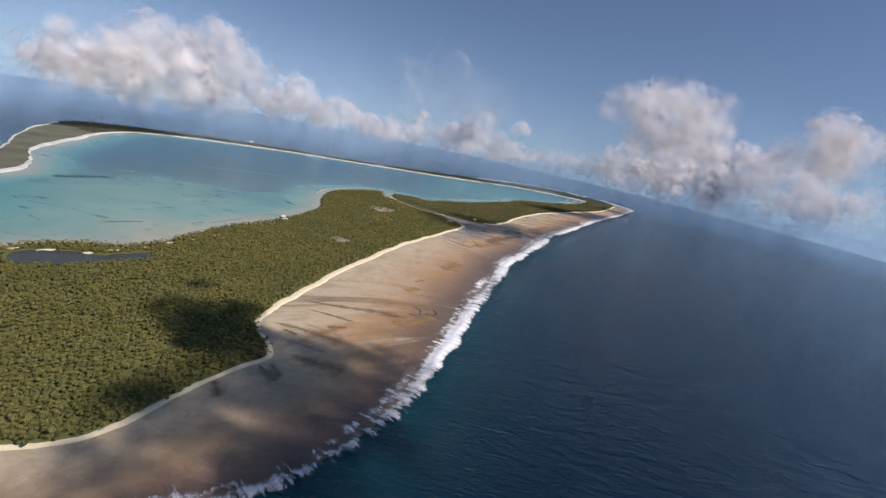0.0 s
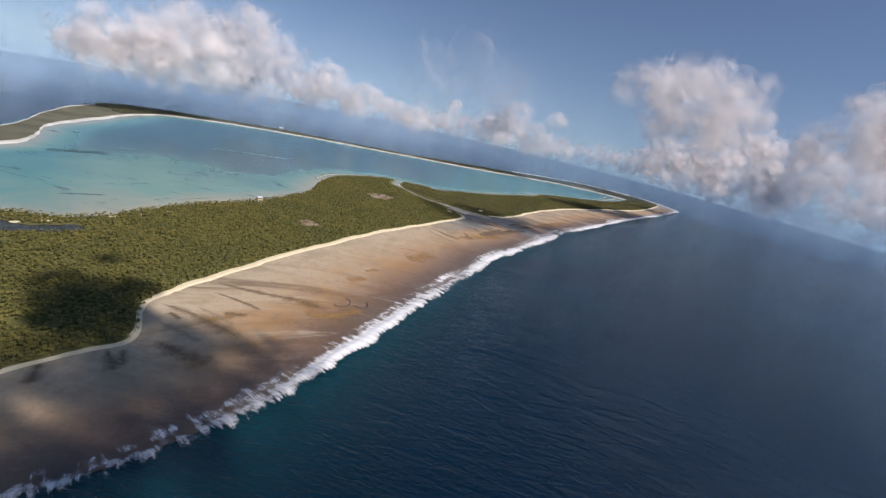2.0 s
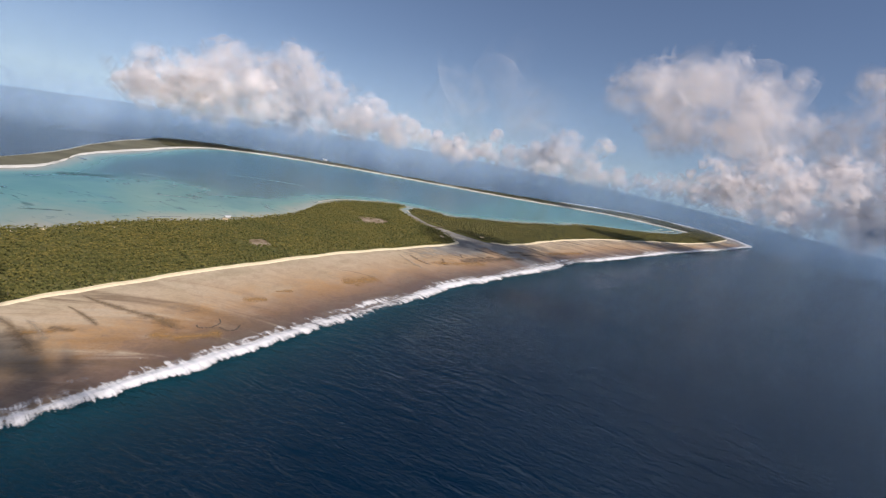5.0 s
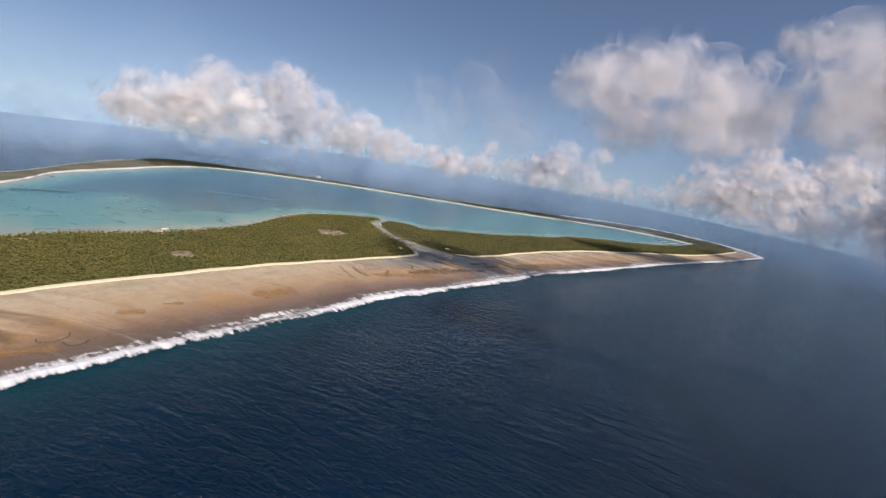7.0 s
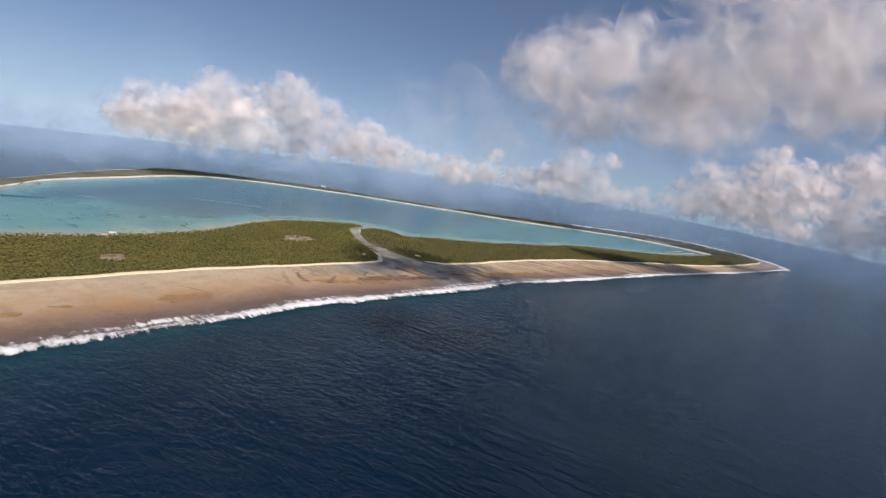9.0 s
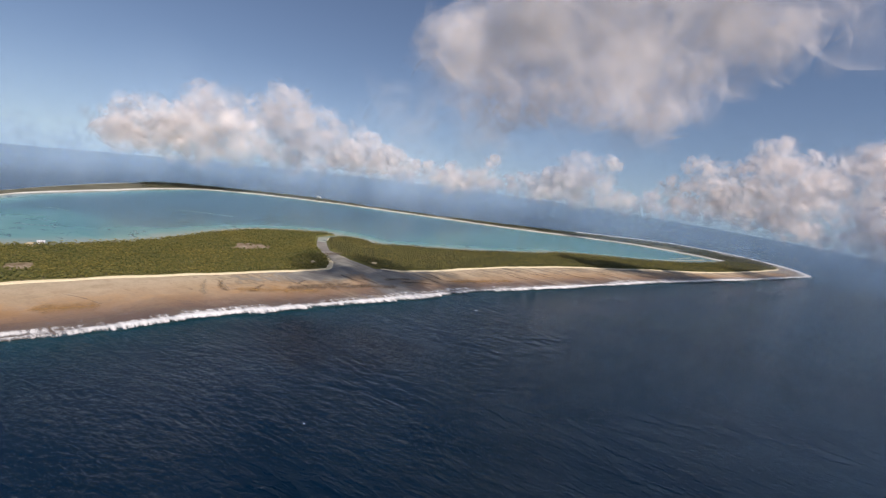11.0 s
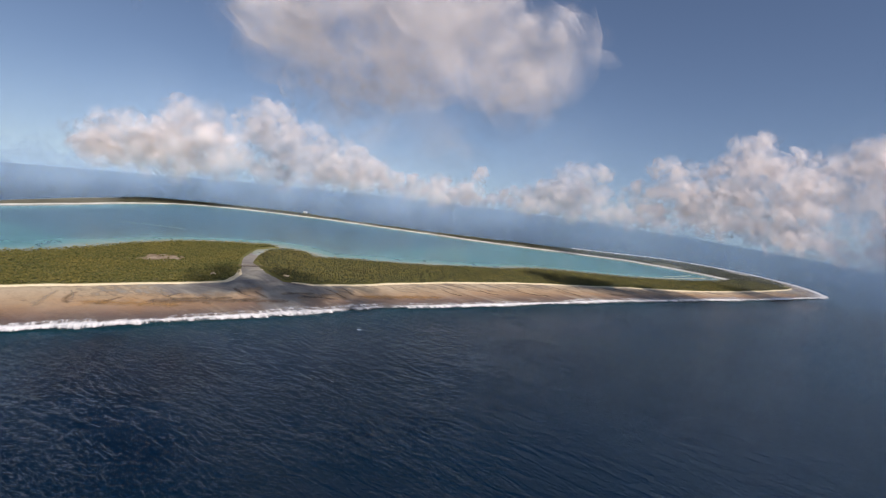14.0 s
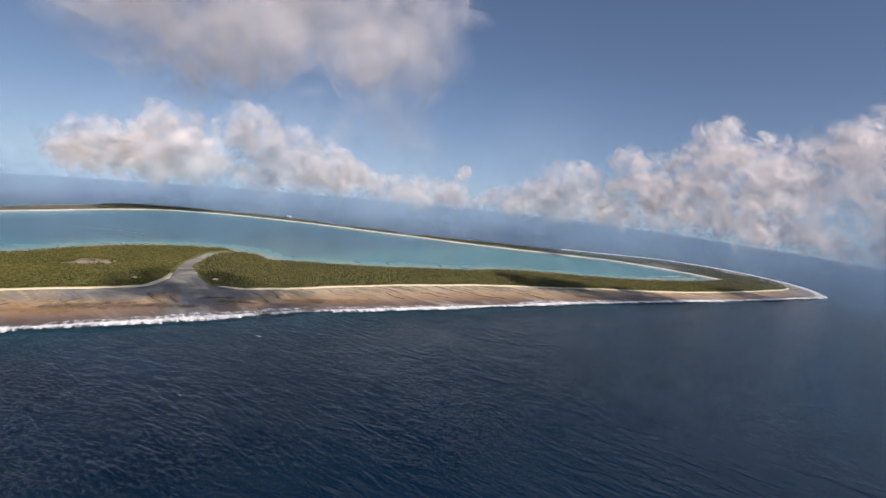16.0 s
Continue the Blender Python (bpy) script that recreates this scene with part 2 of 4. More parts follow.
def cloud_material(name, thin, seep, tint=(0.99, 0.957, 0.943), grain=0.05, ragged_by=0.9):
    """White vapour; the thin kind fades out from the middle of each round shred."""
    m = bpy.data.materials.new(name)
    m.use_nodes = True
    n, l = m.node_tree.nodes, m.node_tree.links
    n.remove(n["Principled BSDF"])
    d, t, mx = n.new("ShaderNodeBsdfDiffuse"), n.new("ShaderNodeBsdfTranslucent"), n.new("ShaderNodeMixShader")
    d.inputs[0].default_value = t.inputs[0].default_value = (*tint, 1)
    mx.inputs[0].default_value = seep
    l.new(d.outputs[0], mx.inputs[1])
    l.new(t.outputs[0], mx.inputs[2])
    tr, ma = n.new("ShaderNodeBsdfTransparent"), n.new("ShaderNodeMixShader")
    if thin:
        uvm = n.new("ShaderNodeUVMap")
        uvm.uv_map = "disc"
        far = n.new("ShaderNodeVectorMath")
        far.operation = "LENGTH"
        l.new(uvm.outputs[0], far.inputs[0])
        wisp = noise_tex(n, l, grain, 2, 0.5)
        r = sums(n, l, "ADD", far.outputs["Value"], sums(n, l, "MULTIPLY", sums(n, l, "SUBTRACT", wisp, 0.42), ragged_by))
        fade = ramp(n, l, r, ((0.0, thin), (0.35, thin * 0.8), (0.62, thin * 0.3), (0.85, 0.0)), "EASE")
        rim = ramp(n, l, far.outputs["Value"], ((0.7, 1.0), (1.0, 0.0)), "EASE")
        l.new(sums(n, l, "MULTIPLY", fade, rim), ma.inputs[0])
    else:
        ma.inputs[0].default_value = 0.6
    l.new(tr.outputs[0], ma.inputs[1])
    l.new(mx.outputs[0], ma.inputs[2])
    out = ma.outputs[0]
    l.new(out, n["Material Output"].inputs[0])
    return m


def scrub_ground_material():
    m, n, l, p = material("dry_scrub_ground", 0.95, 0.1)
    a = noise_tex(n, l, 0.09, 6, 0.65, distort=0.5)
    b = noise_tex(n, l, 0.6, 5)
    col = ramp(n, l, a, ((0.35, (0.15, 0.115, 0.065)), (0.5, (0.27, 0.21, 0.145)), (0.65, (0.43, 0.37, 0.30))))
    l.new(mixed(n, l, 1.0, col, ramp(n, l, b, ((0.3, 0.75), (0.7, 1.2))), "MULTIPLY"), p.inputs["Base Color"])
    bump(n, l, p, b, 0.5, 0.4)
    return m


def mark_material(name, colour, strong=0.85):
    """Weed, wet grooves and a painted shadow on the reef, ragged and thin towards their edges."""
    m, n, l, p = material(name, 0.6)
    rag = noise_tex(n, l, 0.22, 8, 0.78, distort=0.6)
    v = sums(n, l, "ADD", attr(n, "mid"), sums(n, l, "MULTIPLY", sums(n, l, "SUBTRACT", rag, 0.5), 1.8))
    l.new(ramp(n, l, v, ((0.2, 0.0), (0.7, strong * 0.5), (1.3, strong))), p.inputs["Alpha"])
    fine = noise_tex(n, l, 0.9, 5, 0.65)
    l.new(mixed(n, l, fine, tuple(c * 0.6 for c in colour), tuple(c * 1.4 for c in colour)), p.inputs["Base Color"])
    return m


WEED_SHADE, RUST = mark_material("dark_weed_shade", (0.21, 0.145, 0.08), 0.6), mark_material("rust_algae", (0.40, 0.235, 0.085), 0.6)
MOUND = mark_material("weedy_mound", (0.165, 0.118, 0.08), 0.62)
STREAK = mark_material("drowned_sand", (0.15, 0.27, 0.27), 0.75)
CORAL = mark_material("coral_heads", (0.05, 0.115, 0.125), 0.7)
BAR = mark_material("awash_sand", (0.52, 0.50, 0.38), 0.8)
PALE = mark_material("pale_sand_tongue", (0.40, 0.33, 0.23), 0.5)
SEA, LAGOON, REEF, SAND, SOIL = sea_material(), lagoon_material(), reef_material(), sand_material(), soil_material()
PALM = leaf_material("palm_fronds", (0.125, 0.128, 0.038), (0.205, 0.192, 0.058), (0.29, 0.255, 0.085))
BUSH = leaf_material("broad_leaves", (0.095, 0.108, 0.035), (0.15, 0.155, 0.052), (0.215, 0.205, 0.072))
# broad leaves in a greyer copy: distance haze painted into the colour
RIMLEAF = leaf_material("hazed_scrub_leaves", (0.055, 0.064, 0.034), (0.095, 0.10, 0.052), (0.15, 0.142, 0.078))
# rim leaves lightened and dulled to carry the haze in their colour
FARLEAF = leaf_material("hazed_rim_leaves", (0.065, 0.075, 0.048), (0.10, 0.108, 0.07), (0.15, 0.148, 0.10))
BARESOIL = scrub_ground_material()
MURKY = plain_material("murky_pond_water", (0.045, 0.05, 0.04), 0.25, 0.05, 0.3)
# white sand toned down: haze over the rim is put into this base colour
RIMSAND = plain_material("hazed_coral_sand", (0.55, 0.55, 0.50), 0.9, 0.03, 0.25)
RIMSOIL = plain_material("dry_rim_scrub", (0.122, 0.122, 0.082), 0.95, 0.022, 0.35)
BARK = plain_material("palm_bark", (0.20, 0.165, 0.12), 0.9, 2.0)
FOAM = foam_material()
# disc colour for imitated haze: the blue of scattered light is in its tint
HAZE = cloud_material("haze_discs", 0.09, 0.5, (0.50, 0.74, 1.0))
CLOUD, WISP, VEIL = cloud_material("cumulus_core", 0, 0.3), cloud_material("cumulus_edge", 0.25, 0.48, grain=0.022, ragged_by=0.45), cloud_material("thin_veil", 0.045, 0.5, grain=0.012, ragged_by=0.4)
# same for the higher ring: bluish air light put into the tint
AIR = cloud_material("far_haze_discs", 0.05, 0.5, (0.62, 0.81, 1.0), grain=0.008, ragged_by=0.3)
DRIFT = cloud_material("drifting_cumulus", 0.13, 0.5, grain=0.016, ragged_by=0.35)
SOFT = cloud_material("soft_cumulus", 0.22, 0.48, grain=0.02, ragged_by=0.45)


# ---- plan ----
def curve(points, step, closed=False):
    """Points at even steps along a smooth line through the given ones."""
    p = np.array(points, float)
    k = len(p)
    out = []
    for i in range(k if closed else k - 1):
        a, b, c, d = (p[j % k] if closed else p[min(max(j, 0), k - 1)] for j in (i - 1, i, i + 1, i + 2))
        s = np.linspace(0, 1, 24, endpoint=False)[:, None]
        out.append(0.5 * (2 * b + (c - a) * s + (2 * a - 5 * b + 4 * c - d) * s ** 2 + (3 * b - a - 3 * c + d) * s ** 3))
    out = np.concatenate(out + [p[:1] if closed else p[-1:]])
    run = np.r_[0, np.cumsum(np.linalg.norm(np.diff(out, axis=0), axis=1))]
    at = np.linspace(0, run[-1], max(2, int(run[-1] / step)))
    return np.stack([np.interp(at, run, out[:, 0]), np.interp(at, run, out[:, 1])], 1)


def inside(xy, poly):
    x, y = xy[:, 0], xy[:, 1]
    hit = np.zeros(len(xy), bool)
    for (ax, ay), (bx, by) in zip(poly, np.roll(poly, -1, 0)):
        if ay != by:
            hit ^= ((ay > y) != (by > y)) & (x < (bx - ax) * (y - ay) / (by - ay) + ax)
    return hit


def off_line(xy, line):
    """The distance of each point from a line of close points."""
    best = np.full(len(xy), 1e9)
    for k in range(0, len(xy), 20000):
        d = ((xy[k:k + 20000, None] - line[None]) ** 2).sum(-1)
        best[k:k + 20000] = np.sqrt(d.min(1))
    return best


def ragged(line, size, scale, seed):
    """Small natural bays on a smooth shore."""
    out = line.copy()
    for i, (x, y) in enumerate(line):
        v = noise.noise_vector((x * scale + seed, y * scale, seed * 1.7))
        w = noise.noise_vector((x * scale * 4 + seed, y * scale * 4, seed))
        out[i] += size * (np.array(v[:2]) + 0.4 * np.array(w[:2]))
    return out


SEA_WEST = [(-420, -150), (-300, -60), (-220, 10), (-160, 60), (-125, 88), (-100, 102), (-85, 112), (-76, 135), (-68, 157),
            (-59, 174), (-62, 184), (-77, 203), (-77, 228), (-71, 262), (-65, 300), (-50, 365), (-35, 420), (-10, 488),
            (9, 543), (10, 557), (-8, 578)]
BANK_WEST = [(-35, 592), (-70, 614), (-104, 645), (-118, 664)]
LAGOON_WEST = [(-119, 692), (-135, 684), (-158, 650), (-173, 605), (-167, 550), (-159, 528), (-148, 482), (-154, 410), (-174, 350),
               (-180, 310), (-184, 280), (-194, 262), (-212, 252), (-228, 238), (-236, 212), (-262, 160), (-330, 90), (-430, 0), (-520, -80)]
BANK_EAST = [(-105, 668), (-78, 640), (-53, 620), (-28, 609), (10, 598), (28, 594)]
SEA_EAST = [(50, 608), (64, 634), (93, 718), (117, 770), (150, 832), (200, 905), (226, 945), (289, 1032), (340, 1130), (392, 1258), (398, 1300)]
LAGOON_EAST = [(314, 1248), (283, 1152), (233, 1072), (200, 1032), (150, 986), (101, 932), (85, 885), (45, 822), (16, 774), (-28, 724),
               (-55, 692), (-70, 700), (-103, 696)]
RIM_OUT = [(398, 1300), (372, 1358), (318, 1393), (240, 1412), (173, 1396), (38, 1296), (-146, 1168), (-296, 1085), (-400, 1048), (-509, 1010),
           (-600, 935), (-678, 860), (-705, 775), (-655, 672), (-588, 577), (-546, 526), (-474, 435), (-440, 370), (-430, 280), (-470, 120), (-560, -40)]
RIM_IN = [(314, 1248), (284, 1252), (249, 1259), (154, 1260), (66, 1220), (-68, 1142), (-228, 1078), (-387, 1013), (-452, 975), (-543, 905),
          (-602, 815), (-590, 722), (-548, 636), (-512, 558), (-480, 492), (-403, 405), (-385, 340), (-392, 270), (-440, 110), (-520, -80)]
BREAKERS = [(-330, -190), (-240, -90), (-150, -5), (-95, 48), (-55, 88), (-30, 110), (-12, 136), (2, 172), (12, 212), (20, 252), (29, 300), (40, 345), (55, 415),
            (80, 482), (104, 552), (128, 615), (165, 695), (210, 790), (265, 905), (330, 1030), (396, 1160), (432, 1240), (434, 1275),
            (412, 1334), (372, 1388), (300, 1432), (220, 1440), (150, 1412), (20, 1312)]
POND = [(-221, 220), (-216, 230), (-203, 238), (-188, 242), (-176, 258), (-166, 252), (-180, 233), (-193, 218), (-210, 209)]
CLEARING = [(-99, 373), (-96, 385), (-83, 380), (-84, 368)]
BARE = [(-103, 516), (-92, 528), (-80, 542), (-75, 556), (-86, 568), (-101, 562), (-110, 548), (-99, 540), (-96, 530)]

west = np.concatenate([curve(SEA_WEST, 3), curve(BANK_WEST, 3), curve(LAGOON_WEST, 3)])
west = ragged(west, 1.6, 0.05, 3.0)
east = np.concatenate([curve(BANK_EAST, 3), curve(SEA_EAST, 4), curve(LAGOON_EAST, 4)])
east = ragged(east, 1.8, 0.045, 5.0)
rim = np.concatenate([curve(RIM_OUT, 7), curve(RIM_IN, 7)[::-1]])
atoll = np.concatenate([curve(SEA_WEST, 6), curve(SEA_EAST, 6), curve(RIM_OUT, 8)])
breakers = curve(BREAKERS, 2.0)
shore_w, shore_e = curve(SEA_WEST, 3), curve(SEA_EAST, 3)


def beach_width(xy):
    """Metres of open sand between the water and the scrub: broad on the ocean side, next to none elsewhere."""
    ocean = np.minimum(off_line(xy, shore_w[::2]), off_line(xy, shore_e[::3])) < 14
    wob = np.array([noise.noise((x * 0.035, y * 0.035, 4.0)) + 0.5 * noise.noise((x * 0.13, y * 0.13, 6.0)) for x, y in xy])
    base = 0.9 + 2.0 * np.clip((xy[:, 1] - 190) / 60, 0, 1)
    return np.where(ocean, np.maximum(0.2, base + 1.1 * wob), np.maximum(-1.2, 1.2 * wob - 0.7))


# ---- building ----
def mesh_object(name, verts, faces, mat, parent=None, smooth=False):
    me = bpy.data.meshes.new(name)
    me.from_pydata([tuple(v) for v in verts], [], [tuple(f) for f in faces])
    me.materials.append(mat)
    if smooth:
        me.shade_smooth()
    ob = new(name, me)
    if parent is not None:
        ob.parent = parent
    return ob


def part(name, bm, mat, parent, label=""):
    me = bpy.data.meshes.new(name)
    bm.to_mesh(me)
    bm.free()
    me.materials.append(mat)
    ob = new(name, me)
    ob.parent = parent
    return tagged(ob, label)


def values(ob, name, data):
    a = ob.data.attributes.new(name, "FLOAT", "POINT")
    a.data.foreach_set("value", np.asarray(data, np.float32))


def strip_uv(ob, uv):
    layer = ob.data.uv_layers.new(name="strip")
    loops = np.zeros(len(ob.data.loops), np.int32)
    ob.data.loops.foreach_get("vertex_index", loops)
    layer.data.foreach_set("uv", np.asarray(uv, np.float32)[loops].ravel())


def sheet(name, x0, x1, y0, y1, step, keep, z, mat):
    """A level sheet of square pieces wherever keep() says so."""
    xs, ys = np.arange(x0, x1 + step, step), np.arange(y0, y1 + step, step)
    gx, gy = np.meshgrid(xs, ys)
    xy = np.stack([gx.ravel(), gy.ravel()], 1)
    w = len(xs)
    q = (np.arange(len(ys) - 1)[:, None] * w + np.arange(w - 1)).ravel()
    faces = np.stack([q, q + 1, q + w + 1, q + w], 1)
    faces = faces[keep(xy[faces].mean(1))]
    used, back = np.unique(faces, return_inverse=True)
    xy = xy[used]
    ob = mesh_object(name, np.c_[xy, np.full(len(xy), z)], back.reshape(-1, 4), mat)
    return ob, xy


# the open sea, out to its horizon
SEA_MIDDLE, SEA_LONG, SEA_WIDE = np.array((-380.0, 980.0)), 2150.0, 1480.0
sea_axis, sea_cross = np.array((-0.30, 0.954)), np.array((0.954, 0.30))
ring = np.r_[np.linspace(0, 0.8, 130), np.linspace(0.815, 1.0, 14)]
turns = np.linspace(0, 2 * math.pi, 361)[:-1]
rr, tt = np.meshgrid(ring[1:], turns, indexing="ij")
sea_xy = np.concatenate([[SEA_MIDDLE], (SEA_MIDDLE + (rr * np.cos(tt) * SEA_LONG)[..., None] * sea_axis + (rr * np.sin(tt) * SEA_WIDE)[..., None] * sea_cross).reshape(-1, 2)])
faces = [(0, 1 + (k + 1) % 360, 1 + k) for k in range(360)]
for r in range(len(ring) - 2):
    o = 1 + r * 360
    faces += [(o + (k + 1) % 360, o + 360 + (k + 1) % 360, o + 360 + k, o + k) for k in range(360)]
sea = mesh_object("water_ocean", np.c_[sea_xy, np.full(len(sea_xy), -0.8)], faces, SEA, smooth=True)
near = np.exp(-off_line(sea_xy, breakers[::4]) / 20.0)
values(sea, "shoal", near)
values(sea, "chop", 1.0 - 0.6 * np.clip((np.linalg.norm(sea_xy - (150, 330), axis=1) - 420) / 600, 0, 1))   # ripples flatten with distance, to smooth and brighten the far water
tagged(sea, "deep blue open ocean with wind-ruffled swell", "sea", kind="structure")

# the lagoon inside the ring of land
lagoon, xy = sheet("water_lagoon", -760, 420, -120, 1420, 7.0, lambda c: inside(c, atoll), -0.45, LAGOON)
d_land = np.minimum(off_line(xy, np.concatenate([west[::2], east[::2]])), 900)
d_rim = off_line(xy, curve(RIM_IN, 8))
shelf = curve([(-385, 340), (-362, 440), (-300, 496), (-230, 500), (-190, 575), (-205, 640), (-160, 705), (-90, 745), (-20, 800), (40, 890),
               (100, 985), (150, 1060), (190, 1150)], 6)
near_side = np.concatenate([shelf, [(500, 1150), (500, -300), (-600, -300)]])
deep = np.where(inside(xy, near_side), 0.0, 1.0)
d_shelf = off_line(xy, shelf)
depth = np.where(deep > 0, 0.5 + 0.5 * np.clip(d_shelf / 70, 0, 1), 0.5 - 0.38 * np.clip(d_shelf / 210, 0, 1))
depth = np.minimum(depth, 0.02 + d_land / np.where(xy[:, 1] < 450, 150, 100))
depth = np.minimum(depth, 0.02 + d_rim / 80)
depth = np.minimum(depth, 0.47 + 0.51 * np.clip((-xy[:, 0] - 40) / 220, 0, 1))
values(lagoon, "depth", depth)
tagged(lagoon, "turquoise and blue lagoon water over sand shelves", "lagoon", kind="structure")

# the reef flat: from under the beach to the breakers, in one ribbon
shore_line = np.concatenate([curve(SEA_WEST, 3), curve([(-8, 578), (-20, 600), (28, 594)], 3), curve(SEA_EAST, 3), curve(RIM_OUT, 5)[:90]])


def ribbon(inner, outer, cols):
    """Points between two lines, matched by nearest place along the outer one."""
    idx = np.array([((inner - o) ** 2).sum(1).argmin() for o in outer])
    idx = np.maximum.accumulate(idx)
    soft = np.convolve(np.pad(idx.astype(float), 14, mode="edge"), np.ones(29) / 29, "valid")
    base = np.stack([np.interp(soft, np.arange(len(inner)), inner[:, k]) for k in (0, 1)], 1)
    w = np.linspace(0, 1, cols)
    pts = base[:, None] * (1 - w)[None, :, None] + outer[:, None] * w[None, :, None]
    return pts, w


pts, w = ribbon(shore_line, breakers, 26)
rows_n, cols_n = pts.shape[:2]
flat = pts.reshape(-1, 2)
wide = np.linalg.norm(pts[:, -1] - pts[:, 0], axis=1)
acr = np.tile(w, rows_n)
zz = -0.05 - 0.55 * acr ** 4 + np.array([0.12 * noise.noise((x * 0.06, y * 0.06, 0)) for x, y in flat])
q = (np.arange(rows_n - 1)[:, None] * cols_n + np.arange(cols_n - 1)).ravel()
reef = mesh_object("ground_reef_flat", np.c_[flat, zz], np.stack([q, q + cols_n, q + cols_n + 1, q + 1], 1), REEF, smooth=True)
values(reef, "across", acr)
mouth = np.array((48.0, 575.0))
reach = (flat - mouth) @ np.array((0.5, 0.87))
run_out = np.exp(-(reach / np.where(reach < 0, 118.0, 62.0)) ** 2)
core = np.exp(-(((flat - mouth) @ np.array((0.5, 0.87))) / 17.0) ** 2)
values(reef, "wet", np.maximum(np.maximum(core * (1 - 0.2 * acr), run_out * np.clip(1.5 - 2.5 * acr, 0, 0.85)), np.maximum(0.30 * np.clip((flat[:, 1] - 630) / 60, 0, 1) * np.clip(1.4 - 1.6 * acr, 0, 1), 0.55 * np.clip((flat[:, 1] - 1140) / 90, 0, 1))))
lined = np.exp(-((flat[:, 1] - 235) / 55.0) ** 2) + np.exp(-((flat[:, 1] - 560) / 60.0) ** 2) + 1.0 * np.clip((flat[:, 1] - 640) / 80, 0, 1) + 0.12
values(reef, "lined", np.clip(lined, 0, 1))
belt = np.exp(-((acr - 0.55) / 0.22) ** 2)
where = np.exp(-((flat[:, 1] - 500) / 55.0) ** 2) + 0.75 * np.exp(-((flat[:, 1] - 330) / 70.0) ** 2) + 0.8 * np.exp(-((flat[:, 1] - 225) / 45.0) ** 2) + 0.3 + 0.35 * np.clip((flat[:, 1] - 650) / 80, 0, 1)
values(reef, "rust", np.clip(belt * where, 0, 1))
along = np.repeat(np.arange(rows_n) * 2.0, cols_n)
strip_uv(reef, np.c_[along, acr])
tagged(reef, "broad tan and rust-brown reef flat with dark drainage streaks", "reef flat", kind="structure")


# land: sand apron, then the wooded ground above it
def land(name, line, mat, lift, shrink, label, category):
    """A low island: its outline pulled in by shrink metres, with sloping edges."""
    bm = bmesh.new()
    n_out = np.roll(line, -1, 0) - np.roll(line, 1, 0)
    n_out = np.stack([n_out[:, 1], -n_out[:, 0]], 1) / np.maximum(np.linalg.norm(n_out, axis=1), 1e-6)[:, None]
    area = 0.5 * np.sum(line[:, 0] * np.roll(line[:, 1], -1) - np.roll(line[:, 0], -1) * line[:, 1])
    n_out *= 1 if area > 0 else -1
    shrink = np.broadcast_to(shrink, len(line))[:, None]
    out = [bm.verts.new((x, y, -0.6)) for x, y in line - n_out * (shrink - 1.5)]
    top = [bm.verts.new((x, y, lift)) for x, y in line - n_out * (shrink + 1.5)]
    k = len(line)
    for i in range(k):
        bm.faces.new((out[i], out[(i + 1) % k], top[(i + 1) % k], top[i]))
    ring_xy = [Vector(v.co[:2]) for v in top]
    pts2, _, tris, _, _, _ = geometry.delaunay_2d_cdt(ring_xy, [], [list(range(k))], 1, 1e-4)
    cap = [bm.verts.new((p.x, p.y, lift)) for p in pts2]
    for tri in tris:
        bm.faces.new([cap[i] for i in tri])
    for f in bm.faces:
        f.normal_update()
        if f.normal.z < 0:
            f.normal_flip()
    me = bpy.data.meshes.new(name)
    bm.to_mesh(me)
    bm.free()
    me.materials.append(mat)
    return tagged(new(name, me), label, category, kind="structure")


land("ground_beach_west", west, SAND, 0.45, -0.4, "pale coral sand beach round the wooded islet", "beach")
land("ground_beach_east", east, SAND, 0.45, -0.4, "pale coral sand beach along the long islet", "beach")
land("ground_west", west, SOIL, 0.75, beach_width(west), "shaded forest floor of the wooded islet", "ground")
land("ground_east", east, SOIL, 0.75, beach_width(east), "shaded forest floor of the long islet", "ground")

def band(name, outer, inner, mat, edge, lift, label, category):
    """A long strip of low land between two shores, with sloping edges."""
    k = 420
    o, i = (np.stack([np.interp(np.linspace(0, 1, k), np.linspace(0, 1, len(a)), a[:, c]) for c in (0, 1)], 1) for a in (outer, inner))
    cut = np.array((edge / 60, edge / 60 + 0.05, 0.35, 0.65, 0.95 - edge / 60, 1 - edge / 60))
    high = np.array((-0.6, lift, lift, lift, lift, -0.6))
    xy = o[:, None] * (1 - cut)[None, :, None] + i[:, None] * cut[None, :, None]
    z = np.broadcast_to(high, (k, 6))
    q = (np.arange(k - 1)[:, None] * 6 + np.arange(5)).ravel()
    ob = mesh_object(name, np.c_[xy.reshape(-1, 2), z.reshape(-1)], np.stack([q, q + 1, q + 7, q + 6], 1), mat)
    return tagged(ob, label, category, kind="structure")


rim_o, rim_i = ragged(curve(RIM_OUT, 7), 4.0, 0.02, 7.0), ragged(curve(RIM_IN, 7), 4.0, 0.02, 9.0)
band("ground_beach_rim", rim_o, rim_i, RIMSAND, 0.0, 0.45, "thin white sand shore of the far atoll rim", "beach")
band("ground_rim", rim_o, rim_i, RIMSOIL, 4.5, 0.75, "scrubby ground of the far atoll rim", "ground")
inlet = np.concatenate([curve([(14, 552), (-8, 576), *BANK_WEST[:-1]], 4) + (-3, -3), curve([*BANK_EAST[1:], (52, 606), (60, 590)], 4) + (3, 3)])
ob, xy = sheet("ground_inlet", -130, 66, 540, 700, 3.0, lambda c: inside(c, inlet), -0.30, REEF)
values(ob, "across", np.full(len(xy), 0.5))
